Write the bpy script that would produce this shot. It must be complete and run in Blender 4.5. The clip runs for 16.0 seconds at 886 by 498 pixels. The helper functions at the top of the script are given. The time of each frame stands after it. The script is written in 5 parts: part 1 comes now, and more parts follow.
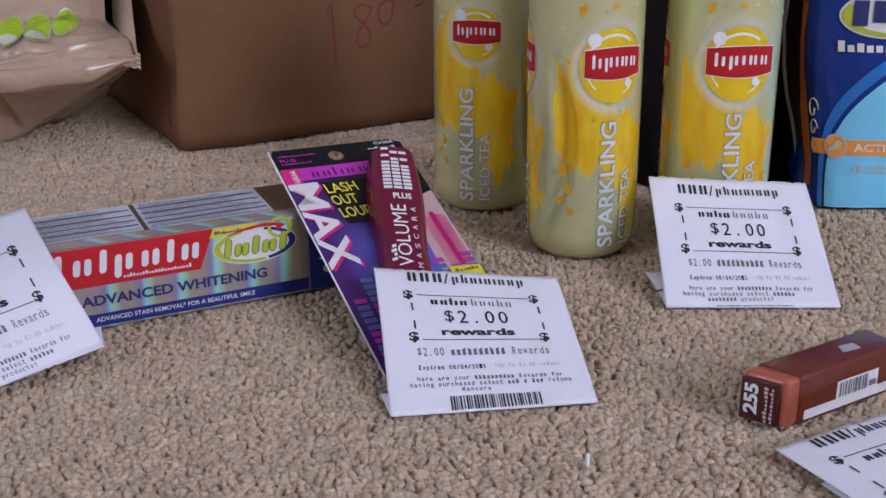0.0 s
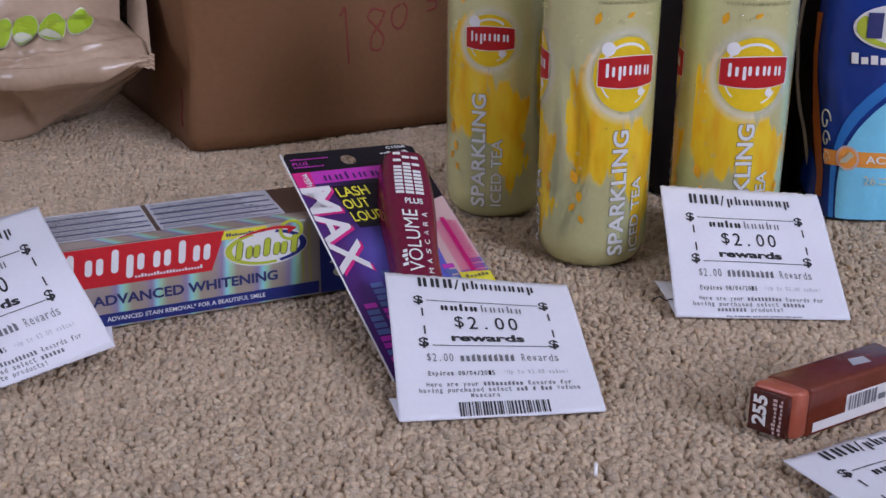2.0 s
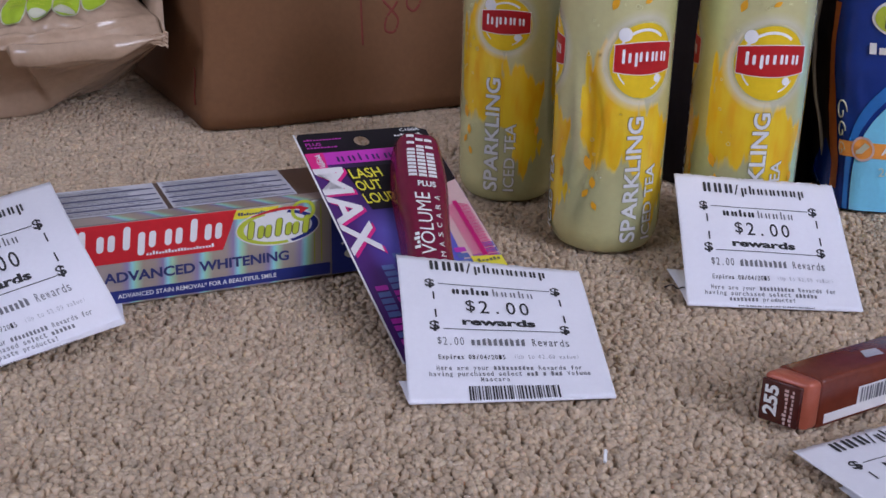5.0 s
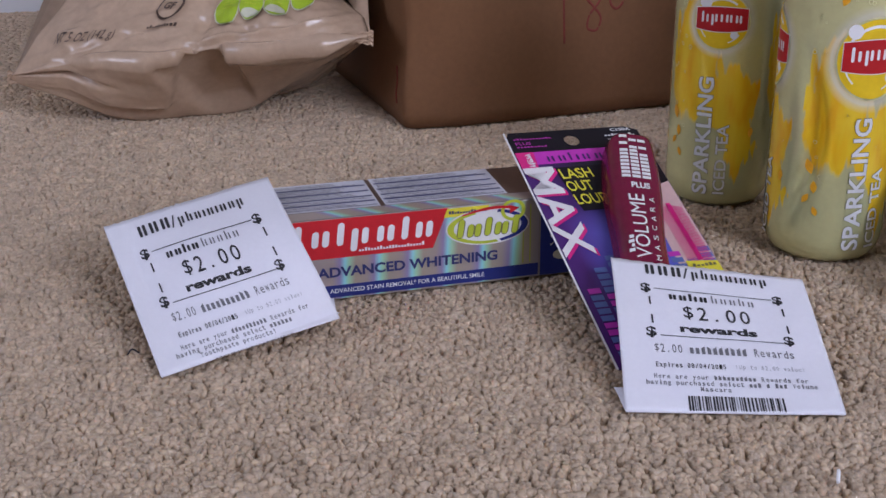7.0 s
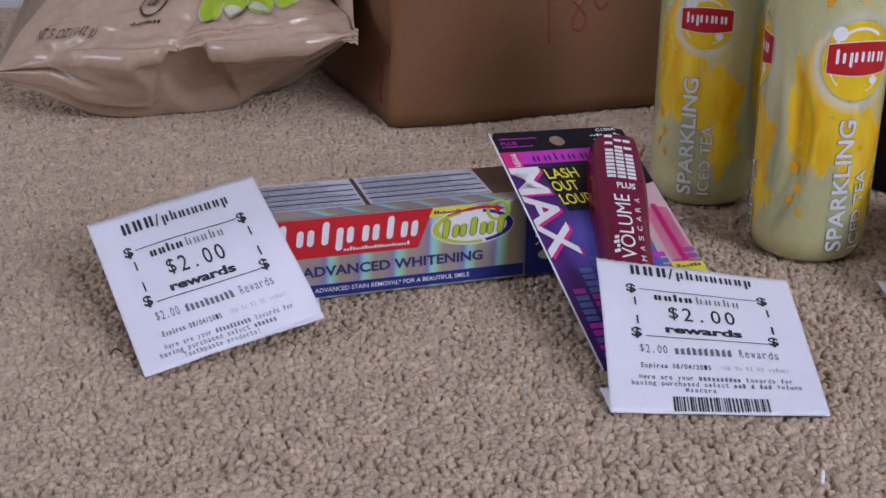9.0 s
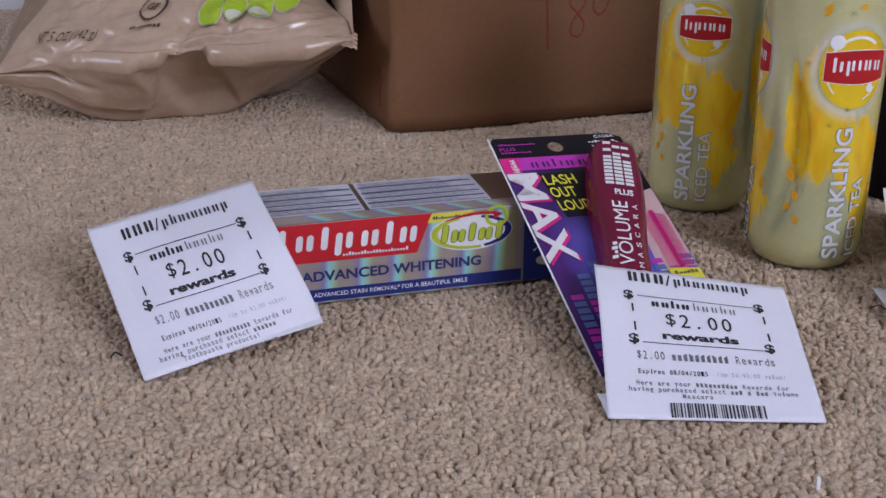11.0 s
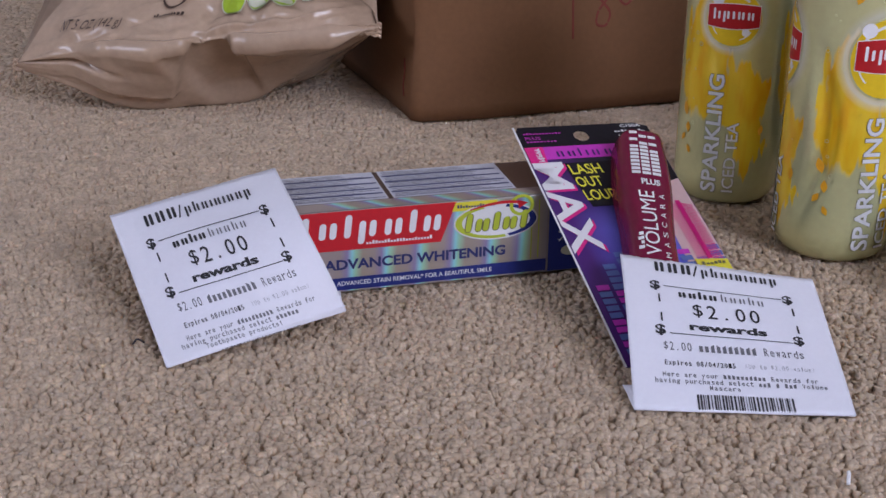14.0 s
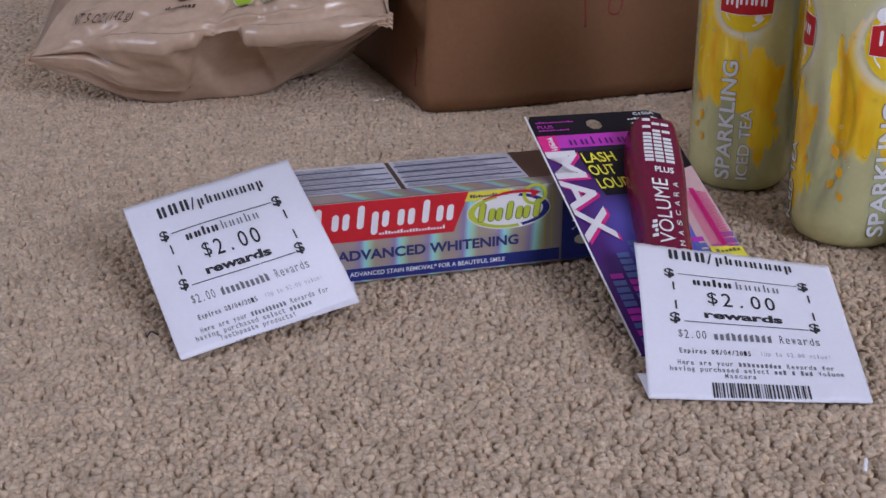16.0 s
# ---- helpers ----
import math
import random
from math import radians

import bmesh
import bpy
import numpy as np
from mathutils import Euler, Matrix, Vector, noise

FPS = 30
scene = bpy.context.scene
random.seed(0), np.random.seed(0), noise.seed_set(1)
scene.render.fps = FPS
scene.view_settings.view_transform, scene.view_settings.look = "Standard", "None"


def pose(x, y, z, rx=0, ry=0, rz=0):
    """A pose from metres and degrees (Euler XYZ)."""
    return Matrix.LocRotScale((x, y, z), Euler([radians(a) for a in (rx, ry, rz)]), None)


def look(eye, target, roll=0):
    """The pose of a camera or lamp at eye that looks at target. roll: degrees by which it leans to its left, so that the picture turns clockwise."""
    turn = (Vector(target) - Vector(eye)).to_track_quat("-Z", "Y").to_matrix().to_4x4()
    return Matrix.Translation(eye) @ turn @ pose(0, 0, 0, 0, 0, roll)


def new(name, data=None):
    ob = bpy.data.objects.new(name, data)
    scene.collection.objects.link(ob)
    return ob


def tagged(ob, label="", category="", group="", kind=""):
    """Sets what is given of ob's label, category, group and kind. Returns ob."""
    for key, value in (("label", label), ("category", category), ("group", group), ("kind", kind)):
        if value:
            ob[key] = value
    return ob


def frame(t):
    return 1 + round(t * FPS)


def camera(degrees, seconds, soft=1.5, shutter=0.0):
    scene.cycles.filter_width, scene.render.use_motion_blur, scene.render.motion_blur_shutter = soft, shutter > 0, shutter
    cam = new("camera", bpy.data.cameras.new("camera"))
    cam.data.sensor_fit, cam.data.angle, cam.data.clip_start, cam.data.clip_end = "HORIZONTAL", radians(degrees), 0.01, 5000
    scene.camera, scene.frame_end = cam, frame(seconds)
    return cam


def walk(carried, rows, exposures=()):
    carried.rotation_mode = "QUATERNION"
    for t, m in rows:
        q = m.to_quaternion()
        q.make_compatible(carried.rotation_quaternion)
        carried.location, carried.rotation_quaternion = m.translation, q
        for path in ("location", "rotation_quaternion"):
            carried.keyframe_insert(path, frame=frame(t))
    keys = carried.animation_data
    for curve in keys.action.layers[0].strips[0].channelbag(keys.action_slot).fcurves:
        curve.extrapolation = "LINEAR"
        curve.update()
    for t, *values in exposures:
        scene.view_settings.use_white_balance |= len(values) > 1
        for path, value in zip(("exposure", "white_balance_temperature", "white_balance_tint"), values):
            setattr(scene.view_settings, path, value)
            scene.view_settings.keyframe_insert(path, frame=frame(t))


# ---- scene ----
cam = camera(41.85, 16.0)
# seconds, eye x y z in metres, yaw, pitch, roll in degrees
PATH = [
    (0.0, 0.00005, 0.00001, 0.21534, 0.000, -20.477, -0.596),
    (0.5, -0.00066, 0.00008, 0.21578, 0.115, -20.497, -0.268),
    (1.0, -0.00066, -0.00019, 0.21578, 0.244, -20.425, -0.170),
    (1.5, -0.00100, -0.00001, 0.21678, 0.335, -20.435, -0.007),
    (2.0, -0.00149, -0.00041, 0.21675, 0.388, -20.323, 0.241),
    (2.5, -0.00142, -0.00035, 0.21648, 0.401, -20.244, 0.165),
    (3.0, -0.00159, -0.00003, 0.21609, 0.427, -20.215, 0.394),
    (3.5, -0.00261, 0.00108, 0.21591, 0.428, -21.487, 1.112),
    (5.8, -0.00422, 0.00074, 0.21529, 1.319, -20.899, 1.130),
    (6.0, -0.00868, 0.00183, 0.21726, 2.956, -21.027, 0.348),
    (6.5, -0.02130, 0.00544, 0.21626, 7.849, -20.634, 1.351),
    (7.0, -0.02214, 0.00654, 0.21334, 9.812, -21.153, -0.575),
    (7.5, -0.02167, 0.00789, 0.21182, 9.151, -21.739, -0.516),
    (8.0, -0.02393, 0.00858, 0.21209, 9.610, -21.895, -0.854),
    (8.5, -0.02328, 0.00803, 0.21319, 9.203, -21.395, -0.077),
    (9.0, -0.02366, 0.00739, 0.21349, 8.869, -21.228, -0.034),
    (11.5, -0.02482, 0.00532, 0.21588, 8.706, -21.023, 0.416),
    (12.0, -0.02518, 0.00609, 0.21452, 9.032, -20.940, 0.394),
    (12.5, -0.02421, 0.00711, 0.21363, 9.030, -21.032, 0.280),
    (13.0, -0.02481, 0.00714, 0.21326, 9.004, -20.947, 0.253),
    (13.5, -0.02543, 0.00768, 0.21315, 9.466, -21.145, 0.121),
    (14.0, -0.02632, 0.00872, 0.21193, 9.788, -21.418, 0.316),
    (14.5, -0.02787, 0.00941, 0.21138, 10.954, -21.866, -0.172),
    (15.0, -0.02698, 0.00900, 0.21196, 11.401, -22.046, -0.261),
    (15.5, -0.02724, 0.00884, 0.21250, 11.042, -21.635, -0.175),
    (16.0, -0.02572, 0.00972, 0.21102, 10.572, -21.854, -0.496),
]
walk(cam, [(t, pose(x, y, z, 90 + pitch, 0, yaw) @ pose(0, 0, 0, 0, 0, roll)) for t, x, y, z, yaw, pitch, roll in PATH])

# ---- world, window light ----
world = bpy.data.worlds.new("sky")
scene.world = world
world.use_nodes = True
wn = world.node_tree
sky = wn.nodes.new("ShaderNodeTexSky")
sky.sky_type = "NISHITA"
sky.sun_disc = False
sky.sun_elevation, sky.sun_rotation = radians(40), radians(200)
wn.links.new(sky.outputs[0], wn.nodes["Background"].inputs[0])
wn.nodes["Background"].inputs[1].default_value = 0.12

ROOM = 25.0  # degrees by which the room is turned against the first view
RX = Vector((math.cos(radians(ROOM)), math.sin(radians(ROOM)), 0))
RY = Vector((-RX.y, RX.x, 0))


def room(a, b, z):
    """A place in the room: a along its back wall, b towards the back wall."""
    return RX * a + RY * b + Vector((0, 0, z))


def window_light(name, eye, target, wide, high, watts, colour):
    lamp = bpy.data.lights.new(name, "AREA")
    lamp.shape, lamp.size, lamp.size_y = "RECTANGLE", wide, high
    lamp.energy, lamp.color = watts, colour
    ob = new(name, lamp)
    ob.matrix_world = look(eye, target)
    return ob


LEFT, RIGHT, BACK, FRONT, CEIL = -3.3, 2.4, 1.41, -2.3, 2.5
window_light("window_daylight", room(LEFT + 0.02, -0.35, 1.55), room(0, 0.05, 0.75), 1.5, 1.3, 37, (0.68, 0.73, 1.0))
window_light("window_daylight_front", room(1.2, FRONT + 0.02, 1.5), room(0.9, 0, 0.7), 1.3, 1.2, 63, (0.72, 0.76, 1.0))

# ---- materials ----
def socket(node, *names):
    for n in names:
        if n in node.inputs:
            return node.inputs[n]


def rgba(c):
    return (c[0], c[1], c[2], 1.0)


def surface(name, colour, rough=0.5, metal=0.0, vary=0.12, grain=(40, 400), bump=0.0, bump_scale=600, coat=0.0, island=0.0, objrand=0.0, spec=0.5, sheen=0.0, rough_vary=0.0, soft=0.0):
    """A principled material whose colour drifts at two scales, with fine relief."""
    m = bpy.data.materials.new(name)
    m.use_nodes = True
    nt = m.node_tree
    p = nt.nodes["Principled BSDF"]
    p.inputs["Roughness"].default_value = rough
    p.inputs["Metallic"].default_value = metal
    p.inputs["Specular IOR Level"].default_value = spec
    p.inputs["Coat Weight"].default_value = coat
    p.inputs["Coat Roughness"].default_value = 0.08
    p.inputs["Sheen Weight"].default_value = sheen
    if soft:
        p.inputs["Subsurface Weight"].default_value = soft
        p.inputs["Subsurface Radius"].default_value = (1.0, 0.7, 0.45)
        p.inputs["Subsurface Scale"].default_value = 0.003
    tc = nt.nodes.new("ShaderNodeTexCoord")
    coarse = nt.nodes.new("ShaderNodeTexNoise")
    coarse.inputs["Scale"].default_value = grain[0]
    coarse.inputs["Detail"].default_value = 3
    fine = nt.nodes.new("ShaderNodeTexNoise")
    fine.inputs["Scale"].default_value = grain[1]
    fine.inputs["Detail"].default_value = 4
    for n in (coarse, fine):
        nt.links.new(tc.outputs["Object"], n.inputs["Vector"])
    add = nt.nodes.new("ShaderNodeMath")
    add.operation = "ADD"
    nt.links.new(coarse.outputs[0], add.inputs[0])
    nt.links.new(fine.outputs[0], add.inputs[1])
    level = nt.nodes.new("ShaderNodeMapRange")
    level.inputs["From Min"].default_value, level.inputs["From Max"].default_value = 0.6, 1.4
    level.inputs["To Min"].default_value, level.inputs["To Max"].default_value = 1 - vary, 1 + vary
    nt.links.new(add.outputs[0], level.inputs["Value"])
    value = level.outputs[0]
    if island or objrand:
        source = nt.nodes.new("ShaderNodeNewGeometry").outputs["Random Per Island"] if island else nt.nodes.new("ShaderNodeObjectInfo").outputs["Random"]
        spread = nt.nodes.new("ShaderNodeMapRange")
        amount = island or objrand
        spread.inputs["To Min"].default_value, spread.inputs["To Max"].default_value = 1 - amount, 1 + amount
        nt.links.new(source, spread.inputs["Value"])
        mul = nt.nodes.new("ShaderNodeMath")
        mul.operation = "MULTIPLY"
        nt.links.new(value, mul.inputs[0])
        nt.links.new(spread.outputs[0], mul.inputs[1])
        value = mul.outputs[0]
    tint = nt.nodes.new("ShaderNodeVectorMath")
    tint.operation = "SCALE"
    tint.inputs[0].default_value = colour[:3]
    nt.links.new(value, tint.inputs["Scale"])
    nt.links.new(tint.outputs[0], p.inputs["Base Color"])
    if rough_vary:
        rv = nt.nodes.new("ShaderNodeMapRange")
        rv.inputs["To Min"].default_value, rv.inputs["To Max"].default_value = max(0.02, rough - rough_vary), rough + rough_vary
        nt.links.new(coarse.outputs[0], rv.inputs["Value"])
        nt.links.new(rv.outputs[0], p.inputs["Roughness"])
    if bump:
        relief = nt.nodes.new("ShaderNodeTexNoise")
        relief.inputs["Scale"].default_value = bump_scale
        relief.inputs["Detail"].default_value = 5
        nt.links.new(tc.outputs["Object"], relief.inputs["Vector"])
        b = nt.nodes.new("ShaderNodeBump")
        b.inputs["Strength"].default_value = bump
        b.inputs["Distance"].default_value = 0.001
        nt.links.new(relief.outputs[0], b.inputs["Height"])
        nt.links.new(b.outputs[0], p.inputs["Normal"])
    return m


def can_metal():
    """Printed aluminium: pearly olive with brushed yellow splashes under each emblem (uv in millimetres from the emblem)."""
    m = surface("printed_aluminium", (0.72, 0.735, 0.39), rough=0.26, metal=0.50, vary=0.06, grain=(30, 300), coat=0.5)
    nt = m.node_tree
    p = nt.nodes["Principled BSDF"]
    base = p.inputs["Base Color"].links[0].from_socket
    uv = nt.nodes.new("ShaderNodeUVMap")
    uv.uv_map = "art"
    warp = nt.nodes.new("ShaderNodeTexNoise")
    warp.inputs["Scale"].default_value = 0.11
    warp.inputs["Detail"].default_value = 2.5
    stretch = nt.nodes.new("ShaderNodeMapping")
    stretch.inputs["Scale"].default_value = (1.5, 0.40, 1.0)
    stretch.inputs["Rotation"].default_value = (0, 0, radians(-28))
    nt.links.new(uv.outputs[0], stretch.inputs[0])
    nt.links.new(stretch.outputs[0], warp.inputs["Vector"])
    away = nt.nodes.new("ShaderNodeVectorMath")
    away.operation = "SUBTRACT"
    nt.links.new(warp.outputs["Color"], away.inputs[0])
    away.inputs[1].default_value = (0.5, 0.5, 0.5)
    far = nt.nodes.new("ShaderNodeVectorMath")
    far.operation = "SCALE"
    far.inputs["Scale"].default_value = 26
    nt.links.new(away.outputs[0], far.inputs[0])
    moved = nt.nodes.new("ShaderNodeVectorMath")
    moved.operation = "ADD"
    nt.links.new(uv.outputs[0], moved.inputs[0])
    nt.links.new(far.outputs[0], moved.inputs[1])

    def blob(cx, cy, rx, ry):
        a = nt.nodes.new("ShaderNodeVectorMath")
        a.operation = "SUBTRACT"
        nt.links.new(moved.outputs[0], a.inputs[0])
        a.inputs[1].default_value = (cx, cy, 0)
        b = nt.nodes.new("ShaderNodeVectorMath")
        b.operation = "MULTIPLY"
        nt.links.new(a.outputs[0], b.inputs[0])
        b.inputs[1].default_value = (1 / rx, 1 / ry, 0)
        c = nt.nodes.new("ShaderNodeVectorMath")
        c.operation = "LENGTH"
        nt.links.new(b.outputs[0], c.inputs[0])
        return c.outputs["Value"]

    low = nt.nodes.new("ShaderNodeMath")
    low.operation = "MINIMUM"
    nt.links.new(blob(-15, -21, 16, 32), low.inputs[0])
    nt.links.new(blob(8, -43, 16, 20), low.inputs[1])
    streak = nt.nodes.new("ShaderNodeMath")
    streak.operation = "MINIMUM"
    nt.links.new(low.outputs[0], streak.inputs[0])
    nt.links.new(blob(14, -66, 7, 20), streak.inputs[1])
    low = streak
    edge = nt.nodes.new("ShaderNodeMapRange")
    edge.inputs["From Min"].default_value, edge.inputs["From Max"].default_value = 1.06, 0.94
    nt.links.new(low.outputs[0], edge.inputs["Value"])
    mix = nt.nodes.new("ShaderNodeMix")
    mix.data_type = "RGBA"
    nt.links.new(edge.outputs[0], mix.inputs["Factor"])
    nt.links.new(base, mix.inputs[6])
    # lemon above, amber in the lower brush strokes
    drift = nt.nodes.new("ShaderNodeTexNoise")
    drift.inputs["Scale"].default_value = 0.09
    nt.links.new(stretch.outputs[0], drift.inputs["Vector"])
    hue = nt.nodes.new("ShaderNodeValToRGB")
    hue.color_ramp.elements[0].position, hue.color_ramp.elements[0].color = 0.40, (0.96, 0.68, 0.03, 1)
    hue.color_ramp.elements[1].position, hue.color_ramp.elements[1].color = 0.68, (0.92, 0.50, 0.01, 1)
    nt.links.new(drift.outputs[0], hue.inputs[0])
    nt.links.new(hue.outputs[0], mix.inputs[7])
    # the soft pale halo printed round the emblem
    em = nt.nodes.new("ShaderNodeUVMap")
    em.uv_map = "emblem"
    rad = nt.nodes.new("ShaderNodeVectorMath")
    rad.operation = "LENGTH"
    nt.links.new(em.outputs[0], rad.inputs[0])
    halo = nt.nodes.new("ShaderNodeValToRGB")
    while len(halo.color_ramp.elements) < 5:
        halo.color_ramp.elements.new(0.5)
    for el, (at, v) in zip(halo.color_ramp.elements, ((0.40, 0.0), (0.465, 0.75), (0.50, 0.85), (0.535, 0.45), (0.60, 0.0))):
        el.position, el.color = at, (v, v, v, 1)
    half = nt.nodes.new("ShaderNodeMath")
    half.operation = "MULTIPLY"
    half.inputs[1].default_value = 0.5
    nt.links.new(rad.outputs["Value"], half.inputs[0])
    nt.links.new(half.outputs[0], halo.inputs[0])
    glow = nt.nodes.new("ShaderNodeMix")
    glow.data_type = "RGBA"
    nt.links.new(halo.outputs[0], glow.inputs["Factor"])
    nt.links.new(mix.outputs[2], glow.inputs[6])
    glow.inputs[7].default_value = (0.80, 0.82, 0.66, 1)
    nt.links.new(glow.outputs[2], p.inputs["Base Color"])
    # the yellow is an opaque ink, the olive a clear varnish over metal
    sheen = nt.nodes.new("ShaderNodeMapRange")
    sheen.inputs["To Min"].default_value, sheen.inputs["To Max"].default_value = 0.50, 0.30
    nt.links.new(edge.outputs[0], sheen.inputs["Value"])
    nt.links.new(sheen.outputs[0], p.inputs["Metallic"])
    return m


def ramp_over_uv(m, layer, axis, stops, lean=0.0):
    """A colour ramp along one axis of a uv layer as the material's print or painted glints; returns the colour's
    socket.
    """
    nt = m.node_tree
    uv = nt.nodes.new("ShaderNodeUVMap")
    uv.uv_map = layer
    split = nt.nodes.new("ShaderNodeSeparateXYZ")
    nt.links.new(uv.outputs[0], split.inputs[0])
    at = nt.nodes.new("ShaderNodeMath")
    at.operation = "MULTIPLY_ADD"
    at.inputs[1].default_value = lean
    nt.links.new(split.outputs[1 - axis], at.inputs[0])
    nt.links.new(split.outputs[axis], at.inputs[2])
    ramp = nt.nodes.new("ShaderNodeValToRGB")
    while len(ramp.color_ramp.elements) < len(stops):
        ramp.color_ramp.elements.new(1.0)
    for el, (where, colour) in zip(ramp.color_ramp.elements, stops):
        el.position, el.color = where, rgba(colour)
    nt.links.new(at.outputs[0], ramp.inputs[0])
    return ramp.outputs[0], split


def glint_painted_foil():
    """Silver foil card with soft upright rainbow glints painted into its base colour."""
    m = surface("foil_card_painted_glints", (0.5, 0.44, 0.42), rough=0.30, metal=0.45, rough_vary=0.05)
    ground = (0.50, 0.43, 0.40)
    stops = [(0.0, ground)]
    # each painted glint runs violet, cyan, green over the silver ground
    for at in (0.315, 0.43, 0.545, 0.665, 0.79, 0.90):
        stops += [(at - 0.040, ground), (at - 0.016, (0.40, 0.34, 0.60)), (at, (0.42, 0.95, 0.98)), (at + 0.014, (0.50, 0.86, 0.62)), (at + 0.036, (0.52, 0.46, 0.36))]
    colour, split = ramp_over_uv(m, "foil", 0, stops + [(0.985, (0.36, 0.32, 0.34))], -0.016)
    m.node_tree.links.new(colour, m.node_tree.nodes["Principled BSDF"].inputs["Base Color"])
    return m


def card_print():
    """The card's picture: a violet-blue glow between a black head and a dark blue foot, purple along one edge."""
    m = surface("violet_glow_print", (0.08, 0.08, 0.3), rough=0.36, spec=0.3)
    nt = m.node_tree
    colour, split = ramp_over_uv(m, "print", 1, [(0.20, (0.010, 0.006, 0.022)), (0.34, (0.030, 0.016, 0.11)), (0.46, (0.13, 0.13, 0.56)), (0.58, (0.11, 0.13, 0.60)), (0.72, (0.035, 0.06, 0.34)), (1.0, (0.022, 0.022, 0.15))], -0.10)
    edge = nt.nodes.new("ShaderNodeMapRange")
    edge.inputs["From Min"].default_value, edge.inputs["From Max"].default_value = 0.42, 0.10
    nt.links.new(split.outputs[0], edge.inputs["Value"])
    mix = nt.nodes.new("ShaderNodeMix")
    mix.data_type = "RGBA"
    nt.links.new(edge.outputs[0], mix.inputs["Factor"])
    nt.links.new(colour, mix.inputs[6])
    mix.inputs[7].default_value = (0.075, 0.018, 0.16, 1)
    nt.links.new(mix.outputs[2], nt.nodes["Principled BSDF"].inputs["Base Color"])
    return m


